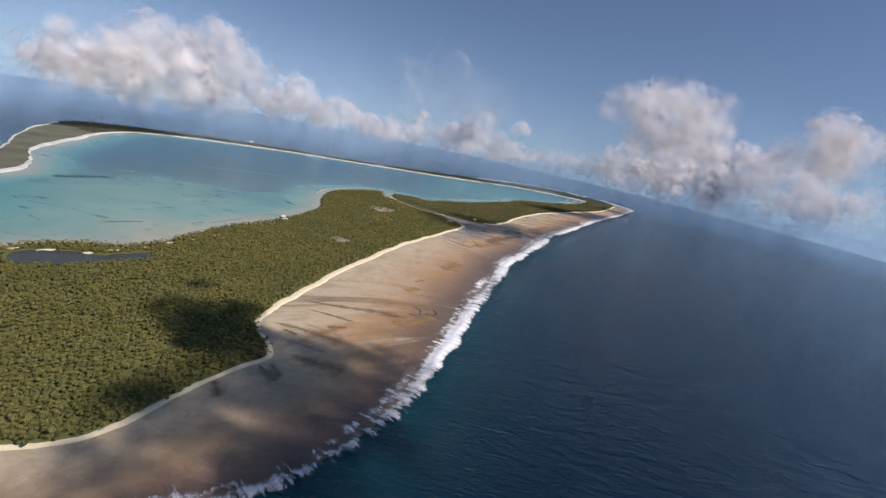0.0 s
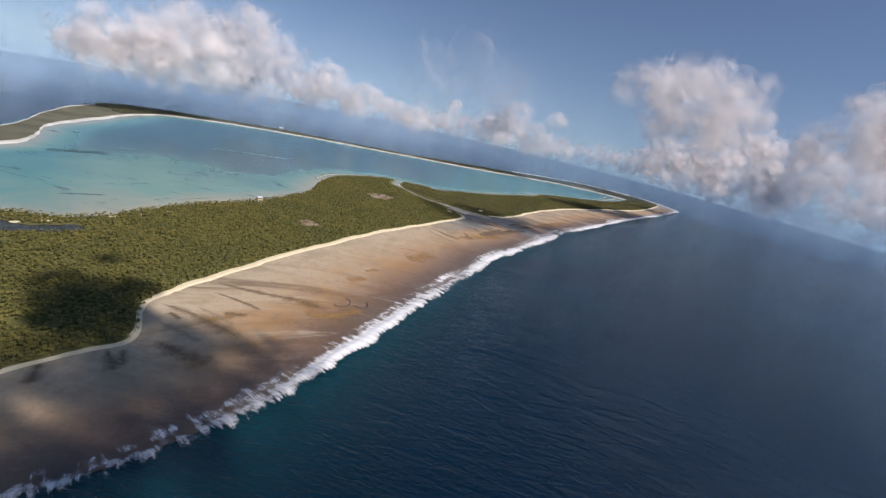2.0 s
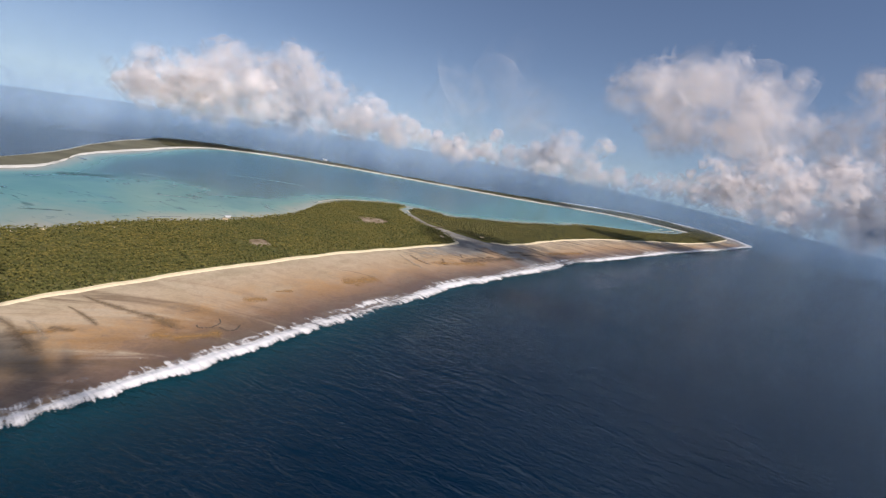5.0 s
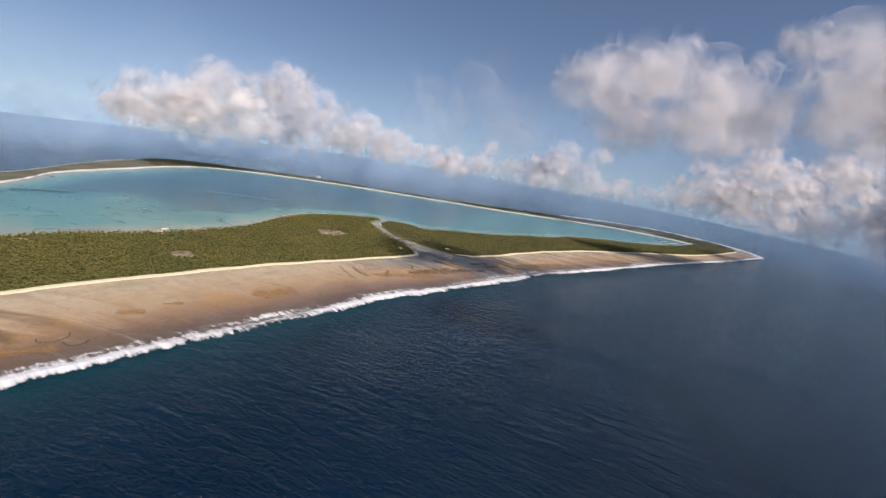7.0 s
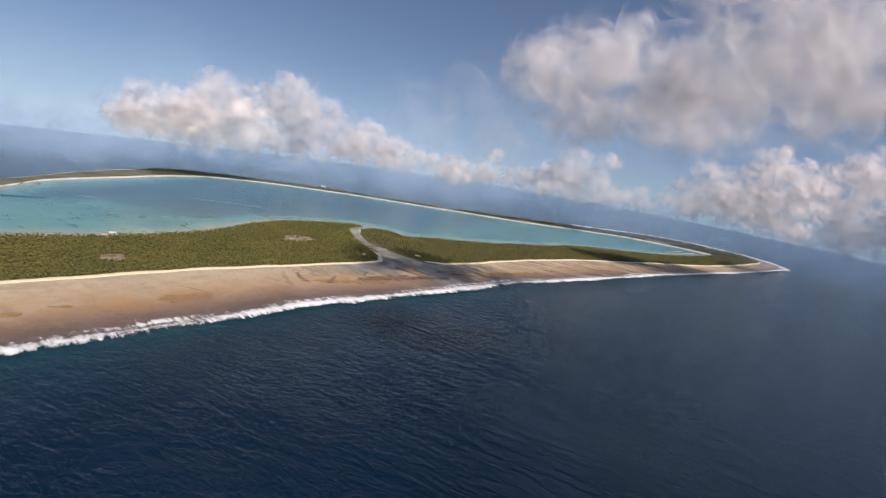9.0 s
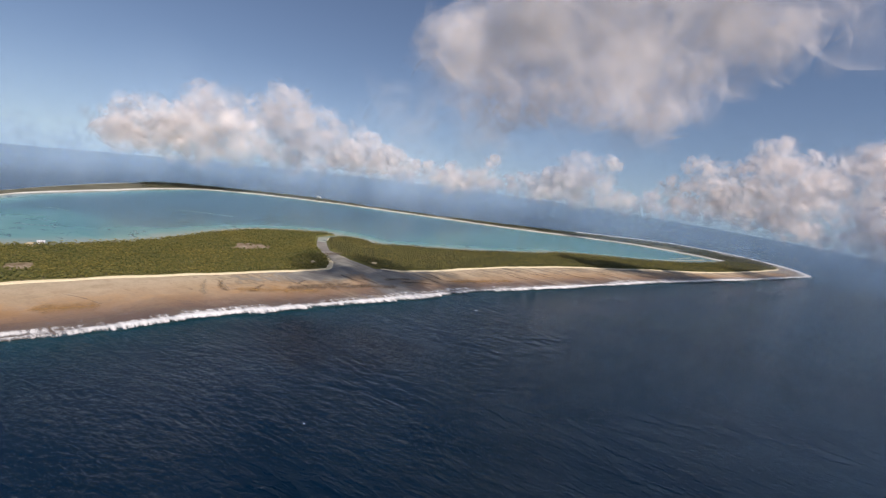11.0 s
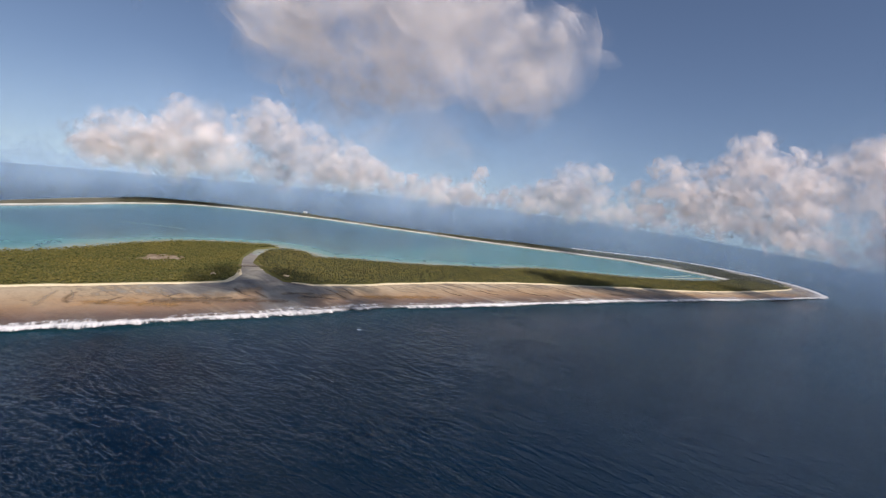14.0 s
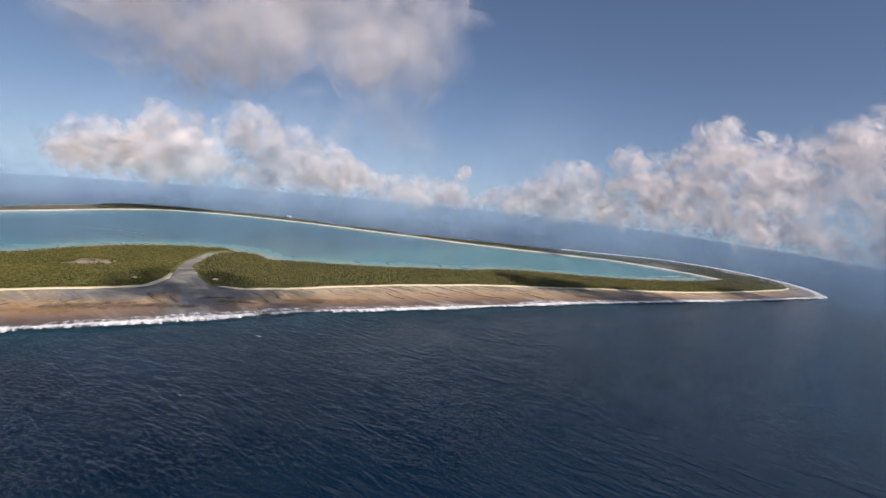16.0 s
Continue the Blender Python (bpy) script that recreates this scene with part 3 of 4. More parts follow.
values(ob, "wet", np.full(len(xy), 1.0))
values(ob, "rust", np.zeros(len(xy)))
values(ob, "lined", np.full(len(xy), 0.6))
strip_uv(ob, xy * (1.0, 0.01))
tagged(ob, "wet grey sand bed of the tidal inlet", "tidal inlet", kind="structure")

for name, poly, mat, z, label, category in (
        ("water_pond", POND, MURKY, 0.80, "dark still pond behind the sand spit", "pond"),
        ("ground_clearing", CLEARING, BARESOIL, 0.80, "bare sandy clearing among the palms", "clearing"),
        ("ground_bare_patch", BARE, BARESOIL, 0.80, "bare grey-brown patch among low scrub", "clearing")):
    line = ragged(curve(poly, 2.0, True)[:-1], 1.2, 0.15, z)
    ob = mesh_object(name, np.c_[line, np.full(len(line), z)], [tuple(range(len(line)))], mat)
    if mat is LAGOON:
        values(ob, "depth", np.full(len(line), 1.0))
    tagged(ob, label, category, kind="structure")

# the surf along the reef's edge
surf_mid = breakers
tang = np.gradient(surf_mid, axis=0)
tang /= np.linalg.norm(tang, axis=1)[:, None]
side = np.stack([tang[:, 1], -tang[:, 0]], 1)           # towards the sea
wv = np.linspace(-3.2, 1.5, 25)
verts, cover, uv = [], [], []
for i, (p0, s0) in enumerate(zip(surf_mid, side)):
    a = i * 2.0
    swing = 2.6 * noise.noise((a * 0.018, 0.3, 1.0)) + 1.2 * noise.noise((a * 0.07, 5.0, 1.0))
    half = max(2.8, 7.4 + 5.4 * noise.noise((a * 0.013, 9.0, 2.0)) + 2.0 * noise.noise((a * 0.05, 2.0, 7.0)))
    half *= 0.72 + 0.28 * min(1.0, max(0.0, (p0[1] - 180) / 120))
    strong = 1.0 + 0.7 * noise.noise((a * 0.010, 3.0, 4.0)) + 0.3 * noise.noise((a * 0.06, 1.0, 4.0))
    # thinner foam at the near end, partly imitating the shade on it
    strong *= 0.70 + 0.30 * min(1.0, max(0.0, (p0[1] - 150) / 70))
    wash = 0.45 + 0.45 * noise.noise((a * 0.022, 7.0, 3.0))
    for v in wv:
        p = p0 + s0 * (swing + v * half)
        hump = 0.9 * max(0.0, 1 - ((v - 0.25) / 0.6) ** 2) + 0.2 * noise.noise((p[0] * 0.4, p[1] * 0.4, 0))
        verts.append((p[0], p[1], -0.22 + max(hump, -0.1) if v > -0.8 else -0.18 - 0.04 * v))
        crest = strong * 0.92 * math.exp(-((v - 0.05) / 0.8) ** 2)
        behind = wash * math.exp(-((v + 0.95) / 0.55) ** 2)
        lace = 0.22 * max(0.0, 0.3 + 1.3 * noise.noise((a * 0.014, 11.0, 6.0))) * math.exp(-((v + 2.0) / 0.7) ** 2)
        cover.append(max(crest, behind, lace) - 0.45 * max(0.0, abs(v + 0.85) - 1.7) ** 2 - 0.06 - 0.9 * max(0.0, v - 0.75))
        uv.append((a, v * half))
c = len(wv)
q = (np.arange(len(surf_mid) - 1)[:, None] * c + np.arange(c - 1)).ravel()
surf = mesh_object("surf", verts, np.stack([q, q + c, q + c + 1, q + 1], 1), FOAM, smooth=True)
values(surf, "cover", cover)
strip_uv(surf, uv)
tagged(surf, "white breaking surf along the edge of the reef", "surf", kind="stuff")


# breaking crests out on the open water
for k, (x, y, ln) in enumerate(((153, 560, 2.8), (199, 498, 0.6), (177, 377, 0.6))):
    vs, cv, uv = [], [], []
    for i in range(9):
        for j in range(5):
            u, v = i / 8 * 2 - 1, j / 4 * 2 - 1
            a, c = u * ln, v * (0.35 + 0.12 * ln)
            vs.append((x + a * 0.85 - c * 0.5, y + a * 0.5 + c * 0.85, -0.62 + 0.35 * (1 - v * v) * (1 - u * u)))
            cv.append(1.9 * (1 - u * u) * (1 - v * v) - 0.75)
            uv.append((a + 31 * k, c * 3))
    q = (np.arange(8)[:, None] * 5 + np.arange(4)).ravel()
    cap = mesh_object("whitecap", vs, np.stack([q, q + 5, q + 6, q + 1], 1), FOAM, smooth=True)
    values(cap, "cover", cv)
    strip_uv(cap, uv)
    tagged(cap, "small white breaking wave crest on dark water", "wave", "whitecaps")


# weed, grooves, sand tongues and one painted cloud shadow on the reef flat
def reef_mark(name, line, w0, w1, mat, label, z=0.12):
    p = curve(line, 1.5)
    k = len(p)
    t = np.gradient(p, axis=0)
    t /= np.linalg.norm(t, axis=1)[:, None]
    s = np.stack([-t[:, 1], t[:, 0]], 1)
    f = np.linspace(0, 1, k)
    half = (w0 + (w1 - w0) * f) * np.sqrt(np.clip(np.minimum(f, 1 - f) * 6, 0.02, 1))
    half = half * np.array([1 + 0.7 * noise.noise((x * 0.22, y * 0.22, w1)) for x, y in p])
    w = np.linspace(-1, 1, 7)
    xy = p[:, None] + s[:, None] * (half[:, None] * w[None])[..., None]
    fade = (1 - np.abs(w)[None]) ** 0.8 * np.clip(np.minimum(f, 1 - f) * 8, 0, 1)[:, None]
    q = (np.arange(k - 1)[:, None] * 7 + np.arange(6)).ravel()
    ob = mesh_object(name, np.c_[xy.reshape(-1, 2), np.full(k * 7, z)], np.stack([q, q + 7, q + 8, q + 1], 1), mat)
    values(ob, "mid", fade.ravel())
    return tagged(ob, label, "reef patch", kind="structure")


for line, w0, w1 in (([(-73, 240), (-60, 240), (-45, 242), (-28, 245), (-9, 244)], 1.2, 7.0), ([(-64, 229), (-50, 228), (-35, 225)], 0.9, 3.0), ([(-48, 213), (-37, 218)], 3.0, 3.0),
                     ([(-75, 206), (-61, 206), (-45, 203), (-26, 198)], 1.6, 6.0), ([(-66, 202), (-56, 199)], 1.6, 2.4), ([(-61, 168), (-54, 163), (-48, 159)], 1.5, 4.5), ([(-57, 171), (-49, 162)], 2.0, 4.0),
                     ([(-54, 181), (-39, 178), (-25, 176)], 4.0, 7.0), ([(-70, 152), (-62, 142)], 1.5, 3.5),
                     ([(25, 449), (12, 452), (2, 458), (-3, 463)], 4.0, 2.0), ([(38, 497), (44, 510), (50, 523)], 5.5, 6.0), ([(49, 522), (54, 535)], 4.5, 4.5),
                     # the mark from (62, 566) paints a cloud shadow east of the inlet mouth
                     ([(57, 529), (62, 537), (66, 547)], 5.0, 5.0), ([(28, 548), (41, 546), (52, 546)], 0.8, 1.6), ([(62, 566), (64, 580), (74, 592)], 5.0, 5.0),
                     ([(35, 498), (30, 505), (28, 512)], 1.5, 1.5), ([(58, 609), (74, 608), (97, 602)], 0.8, 3.0), ([(64, 624), (78, 620), (92, 614)], 0.8, 3.0),
                     ([(150, 778), (168, 776), (188, 792)], 1.0, 5.0), ([(172, 838), (190, 830), (210, 826)], 1.0, 5.0), ([(208, 878), (222, 876), (236, 886)], 1.0, 4.5),
                     ([(110, 706), (126, 700), (140, 702)], 0.8, 3.5), ([(128, 742), (144, 736), (158, 742)], 0.8, 3.5)):
    reef_mark("trim_weed_shade_streak", line, w0, w1, WEED_SHADE, "dark brown weed-lined runnels and one painted shadow across the flat")
for line, w0, w1 in (([(32, 458), (27, 468), (21, 480)], 4.0, 3.0), ([(36, 484), (45, 500), (53, 514)], 8.0, 9.0), ([(50, 508), (57, 524), (66, 540)], 9.0, 9.0), ([(62, 534), (71, 548), (82, 562)], 9.0, 9.0),
                     ([(43, 557), (54, 555), (68, 553)], 1.2, 4.0), ([(74, 574), (81, 586), (95, 596)], 5.0, 4.5)):
    reef_mark("trim_weed_mound", line, w0, w1, MOUND, "dark brown weedy mound on the wet flat", 0.14)
for line, w0, w1 in (([(-20, 287), (-16, 292), (-11, 299)], 5.0, 4.5), ([(-17, 309), (-10, 319)], 3.0, 3.0), ([(-50, 204), (-41, 213)], 3.0, 3.0), ([(-20, 234), (-6, 240), (4, 256)], 8.0, 6.0),
                     ([(0, 352), (6, 366), (12, 382)], 9.0, 8.0), ([(18, 452), (30, 466), (43, 483), (58, 502)], 7.0, 9.0), ([(92, 610), (112, 645), (134, 684)], 8.0, 8.0)):
    reef_mark("trim_algae_patch", line, w0, w1, RUST, "orange-brown algae patch on the reef flat", 0.16)
for line, w0, w1 in (([(-11, 455), (7, 442), (24, 433)], 1.5, 3.2), ([(-8, 460), (10, 456), (20, 452)], 1.0, 2.2), ([(-20, 373), (-6, 379), (12, 382)], 0.6, 1.2),
                     ([(12, 505), (30, 500), (40, 504)], 0.6, 2.0), ([(80, 668), (98, 662), (112, 674)], 0.8, 2.5), ([(110, 735), (128, 728), (140, 740)], 0.8, 2.5),
                     ([(-64, 193), (-52, 191), (-38, 188)], 1.5, 3.5), ([(-60, 212), (-48, 210), (-36, 206)], 1.5, 3.0)):
    reef_mark("trim_sand_tongue", line, w0, w1, PALE, "pale sand tongue washed over the flat", 0.20)


for line, w0, w1 in (([(-120, 690), (-104, 700), (-84, 704), (-66, 708)], 3.0, 4.0), ([(196, 1064), (226, 1094), (248, 1136), (268, 1180), (288, 1232)], 3.0, 9.0),
                     ([(-140, 692), (-168, 664), (-186, 620), (-182, 560)], 5.0, 4.0), ([(226, 1120), (244, 1160), (262, 1220)], 2.0, 5.0)):
    reef_mark("trim_sand_bar", line, w0, w1, BAR, "pale sand bar just awash in the lagoon shallows", -0.41)


for line, w0, w1 in (([(-358, 588), (-338, 612), (-302, 640), (-258, 662)], 3.0, 4.0), ([(-372, 470), (-352, 486), (-330, 492)], 2.0, 3.0), ([(-262, 420), (-246, 436), (-232, 452)], 3.0, 3.0)):
    reef_mark("trim_sand_streak", line, w0, w1, STREAK, "pale sand streak under the lagoon water", -0.43)
for line, w0, w1 in (([(-244, 360), (-240, 368), (-236, 376)], 1.0, 1.4), ([(-238, 390), (-233, 399), (-227, 409)], 1.0, 1.2), ([(-206, 427), (-203, 434), (-200, 441)], 1.2, 1.2), ([(-199, 338), (-197, 345), (-195, 352)], 1.0, 1.0),
                     ([(-190, 352), (-186, 368), (-179, 386)], 1.0, 1.0), ([(-240, 298), (-232, 310), (-222, 322)], 2.6, 2.2), ([(-368, 392), (-356, 416), (-342, 444)], 11.0, 9.0)):
    reef_mark("trim_coral_heads", line, w0, w1, CORAL, "dark coral heads under the lagoon shallows", -0.42)


# sandy openings along the spit
for k, (x, y, a, c) in enumerate(((-214, 232, 6, 2), (-196, 240, 5, 2), (-190, 252, 6, 2.5), (-181, 268, 5, 2.2), (-178, 284, 5, 2.5), (-172, 300, 4, 2), (-168, 318, 4, 2.5), (-226, 226, 4, 2))):
    ang = np.linspace(0, 2 * math.pi, 26)[:-1]
    line = ragged(np.stack([x + a * np.cos(ang) * 0.4 - c * np.sin(ang) * 0.5, y + a * np.cos(ang) * 0.5 + c * np.sin(ang) * 0.4], 1), 2.0, 0.3, k + 0.5)
    tagged(mesh_object("ground_sand_opening", np.c_[line, np.full(25, 0.81)], [tuple(range(25))], SAND), "small pale sandy opening among spit palms", "clearing", kind="structure")
OPENINGS = np.array([(-214, 232), (-196, 240), (-190, 252), (-181, 268), (-178, 284), (-172, 300), (-168, 318), (-226, 226)], float)


# ---- trees ----
def palm_template(rng, fronds, spread, height, seg=2):
    """One coconut crown on a thin trunk: arched fronds that meet in one hub."""
    v, f = [(0, 0, height)], []
    for k in range(fronds):
        a = 2 * math.pi * (k + rng.uniform(-0.3, 0.3)) / fronds
        rise, reach = rng.uniform(0.05, 0.45), spread * rng.uniform(0.8, 1.15)
        ca, sa = math.cos(a), math.sin(a)
        last = None
        for s in range(1, seg + 1):
            r = s / seg
            z = height + reach * (rise * r * 1.3 - 0.75 * r * r)
            wd = 0.20 * reach * (1 - 0.75 * r) + 0.02
            x, y = ca * reach * r * 0.95, sa * reach * r * 0.95
            i = len(v)
            v += [(x - sa * wd, y + ca * wd, z - wd * 0.4), (x, y, z), (x + sa * wd, y - ca * wd, z - wd * 0.4)]
            if last is None:
                f += [(0, i + 1, i), (0, i + 2, i + 1)]
            else:
                f += [(last, last + 1, i + 1), (last, i + 1, i), (last + 1, last + 2, i + 2), (last + 1, i + 2, i + 1)]
            last = i
    return np.array(v), np.array(f)


def bush_template(rng, radius, height):
    """A lumpy broad-leaved crown with a broken outline."""
    bm = bmesh.new()
    bmesh.ops.create_icosphere(bm, subdivisions=1, radius=1.0)
    o = rng.uniform(0, 90)
    for v in bm.verts:
        n1 = noise.noise(v.co * 1.6 + Vector((o, 0, 0)))
        n2 = noise.noise(v.co * 4.2 + Vector((0, o, 0)))
        v.co *= 0.86 + 0.36 * n1 + 0.30 * n2
        v.co = Vector((v.co.x * radius, v.co.y * radius, height * 0.60 + v.co.z * height * 0.44))
    bm.verts.index_update()
    out = np.array([v.co[:] for v in bm.verts]), np.array([[v.index for v in f.verts] for f in bm.faces])
    bm.free()
    return out


def wood(name, spots, templates, mats, sizes, label, category, z=0.75):
    """Thousands of crowns in one sheet of woodland."""
    vs, fs, ms, base = [], [], [], 0
    rng = np.random.default_rng(len(spots))
    for (x, y), size in zip(spots, sizes):
        k = rng.integers(len(templates))
        v, f, mat = templates[k]
        a = rng.uniform(0, 6.283)
        c, s = math.cos(a) * size, math.sin(a) * size
        t = np.stack([v[:, 0] * c - v[:, 1] * s + x, v[:, 0] * s + v[:, 1] * c + y, v[:, 2] * size * rng.uniform(0.8, 1.25) + z], 1)
        vs.append(t)
        fs.append(f + base)
        ms.append(np.full(len(f), mat))
        base += len(v)
    vs, fs, ms = np.concatenate(vs), np.concatenate(fs), np.concatenate(ms)
    me = bpy.data.meshes.new(name)
    me.vertices.add(len(vs))
    me.vertices.foreach_set("co", vs.astype(np.float32).ravel())
    me.loops.add(len(fs) * 3)
    me.loops.foreach_set("vertex_index", fs.astype(np.int32).ravel())
    me.polygons.add(len(fs))
    me.polygons.foreach_set("loop_start", np.arange(0, len(fs) * 3, 3, dtype=np.int32))
    me.polygons.foreach_set("material_index", ms.astype(np.int32))
    me.update(calc_edges=True)
    for m in mats:
        me.materials.append(m)
    return tagged(new(name, me), label, category, kind="stuff")


def scatter(poly, step, keep, seed):
    rng = np.random.default_rng(seed)
    lo, hi = poly.min(0), poly.max(0)
    gx, gy = np.meshgrid(np.arange(lo[0], hi[0], step), np.arange(lo[1], hi[1], step))
    xy = np.stack([gx.ravel(), gy.ravel()], 1) + rng.uniform(-0.5, 0.5, (gx.size, 2)) * step
    xy = xy[inside(xy, poly)]
    return xy[keep(xy)]


rng = random.Random(4)
PALMS = [(*palm_template(rng, rng.randint(8, 9), rng.uniform(1.3, 1.75), rng.uniform(2.5, 3.5), 2), 0) for _ in range(6)]
LOW_PALMS = [(*palm_template(rng, 7, rng.uniform(1.4, 1.8), rng.uniform(2.3, 3.2), 2), 0) for _ in range(5)]
BUSHES = [(*bush_template(rng, rng.uniform(1.1, 1.7), rng.uniform(1.9, 2.7)), 1) for _ in range(5)]

pond_line, clear_line, bare_line = curve(POND, 3, True), curve(CLEARING, 3, True), curve(BARE, 3, True)
west_loop, east_loop, rim_loop = west[::2], east[::2], rim


def west_keep(xy):
    thin = np.array([noise.noise((x * 0.06, y * 0.06, 2.0)) + 0.6 * noise.noise((x * 0.2, y * 0.2, 5.0)) for x, y in xy])
    ok = off_line(xy, west_loop) > np.maximum(0.9, 1.0 + beach_width(xy))
    ok &= ~inside(xy, pond_line) & (off_line(xy, pond_line) > 1.5)
    ok &= ~(inside(xy, clear_line) & (thin < 0.3)) & (off_line(xy, OPENINGS) > 2.4)
    ok &= ~(inside(xy, bare_line) & (thin < 0.18))
    gap = np.array([noise.noise((x * 0.13, y * 0.13, 8.0)) for x, y in xy])
    return ok & (gap < 0.52) & (xy[:, 1] > 40)


spots = scatter(west, 1.5, west_keep, 11)
nearer = spots[:, 1] < 360
rg = np.random.default_rng(2)
wood("palm_forest", spots[nearer], PALMS + BUSHES[:3], (PALM, BUSH), rg.uniform(0.44, 0.78, nearer.sum()),
     "dense green coconut palms and scrub covering the islet", "forest")
far_spots = spots[~nearer][rg.random((~nearer).sum()) < 0.85]
wood("palm_forest", far_spots, LOW_PALMS + BUSHES[:3], (PALM, BUSH), rg.uniform(0.5, 0.85, len(far_spots)),
     "olive-green palms and bushes towards the inlet", "forest")
spots = scatter(east, 1.8, lambda s: (off_line(s, east_loop) > np.maximum(1.0, 1.2 + beach_width(s))), 12)
wood("palm_forest", spots, LOW_PALMS + BUSHES[:4], (PALM, RIMLEAF), rg.uniform(0.46, 0.78, len(spots)),
     "dark green palms and bushes on the long islet", "forest")


def rim_keep(xy):
    sparse = np.array([noise.noise((x * 0.012, y * 0.012, 5.0)) for x, y in xy])
    ok = (off_line(xy, rim_loop) > 7.0) & (sparse < 0.35)
    return ok & ((xy[:, 1] > 700) | (sparse < -0.28))


spots = scatter(rim, 3.9, rim_keep, 13)
wood("rim_woods", spots, BUSHES, (PALM, FARLEAF), rg.uniform(0.7, 1.2, len(spots)),
     "low dark green woods on the far atoll rim", "woods")


# ---- clouds ----
def heap(puffs, seed, each=6):
    """Smaller balls of vapour piled on the upper sides of the given ones: (x, y, z, radius)."""
    r = random.Random(seed)
    out = [tuple(map(float, p)) for p in puffs]
    for x, y, z, rad in puffs:
        for _ in range(each):
            a, h = r.uniform(0, 6.283), r.uniform(-0.35, 1.0)
            c = math.sqrt(1 - h * h)
            k = rad * r.uniform(0.28, 0.5)
            out.append((x + math.cos(a) * c * rad * 0.85, y + math.sin(a) * c * rad * 0.85, z + h * rad * 0.8, k))
    return out


def skin(puffs, voxel, seed, floor=None, billow=0.2):
    """One closed billowing surface round all the balls."""
    bm = bmesh.new()
    for x, y, z, rad in puffs:
        bmesh.ops.create_icosphere(bm, subdivisions=2, radius=rad, matrix=Matrix.Translation((x, y, z)))
    me = bpy.data.meshes.new("heap")
    bm.to_mesh(me)
    bm.free()
    tmp = new("heap", me)
    mod = tmp.modifiers.new("skin", "REMESH")
    mod.mode, mod.voxel_size = "VOXEL", voxel
    got = tmp.evaluated_get(bpy.context.evaluated_depsgraph_get()).to_mesh()
    n = len(got.vertices)
    co, no = np.zeros(n * 3), np.zeros(n * 3)
    got.vertices.foreach_get("co", co)
    got.vertices.foreach_get("normal", no)
    polys = [tuple(p.vertices) for p in got.polygons]
    bpy.data.objects.remove(tmp)
    co, no = co.reshape(-1, 3), no.reshape(-1, 3)
    size = float(np.mean([p[3] for p in puffs[:6]]))
    for i in range(n):
        w = Vector(co[i])
        f = 0.0
        for k, amp in ((0.9, 1.0), (2.1, 0.55), (4.8, 0.28), (10.0, 0.14)):
            f += amp * (0.55 - abs(noise.noise(w * (k / size) + Vector((seed, k, 0)))) * 1.9)
        co[i] += no[i] * f * billow * size
        if floor is not None and co[i, 2] < floor:
            co[i, 2] = floor - (floor - co[i, 2]) * 0.25
    return co, no, polys, size


def shred_mesh(at, rad, up, r, name, mat, parent):
    """Round soft shreds of vapour at the given places."""
    count = len(at)
    up = up / np.linalg.norm(up, axis=1)[:, None]
    a = np.cross(up, r.normal(0, 1, (count, 3)))
    a /= np.linalg.norm(a, axis=1)[:, None]
    b = np.cross(up, a)
    grid = np.array([(i, j) for j in (-1, 0, 1) for i in (-1, 0, 1)], np.float32)
    quad = np.array(((0, 1, 4, 3), (1, 2, 5, 4), (3, 4, 7, 6), (4, 5, 8, 7)))
    v = np.stack([at + (a * u + b * w + up * (0.22 - 0.22 * (u * u + w * w))) * rad[:, None] for u, w in grid], 1).reshape(-1, 3)
    ob = mesh_object(name, v, (np.arange(count)[:, None, None] * 9 + quad[None]).reshape(-1, 4), mat, parent, True)
    layer = ob.data.uv_layers.new(name="disc")
    layer.data.foreach_set("uv", np.tile(grid[quad.ravel()], (count, 1)).ravel())
    return tagged(ob, "thin ragged vapour", kind="stuff")


def fill(puffs, thick, scale, seed, name, mat, parent, spread=0.55, torn=-0.28):
    """Shreds all through the balls of vapour, thinning outwards."""
    r = np.random.default_rng(seed)
    p = np.array(puffs, float)
    n = np.maximum(3, (thick * 3.14 / (1.3 * scale ** 2) * np.ones(len(p)))).astype(int)
    k = np.repeat(np.arange(len(p)), n)
    off = r.normal(0, 1, (len(k), 3))
    off *= np.minimum(1, 1.75 / np.linalg.norm(off, axis=1))[:, None]
    at = p[k, :3] + off * p[k, 3:4] * spread * (1, 1, 0.85)
    w = np.array([noise.noise(Vector(q) * (1.1 / p[:, 3].mean()) + Vector((seed, 0, 0))) for q in at])
    at, k = at[w > torn], k[w > torn]
    out = (at - p[k, :3]) / p[k, 3:4]
    out = out / np.maximum(np.linalg.norm(out, axis=1), 0.2)[:, None] * 0.8 + r.normal(0, 0.55, (len(k), 3))
    return shred_mesh(at, p[k, 3] * scale * r.uniform(0.6, 1.5, len(k)), out, r, name, mat, parent)


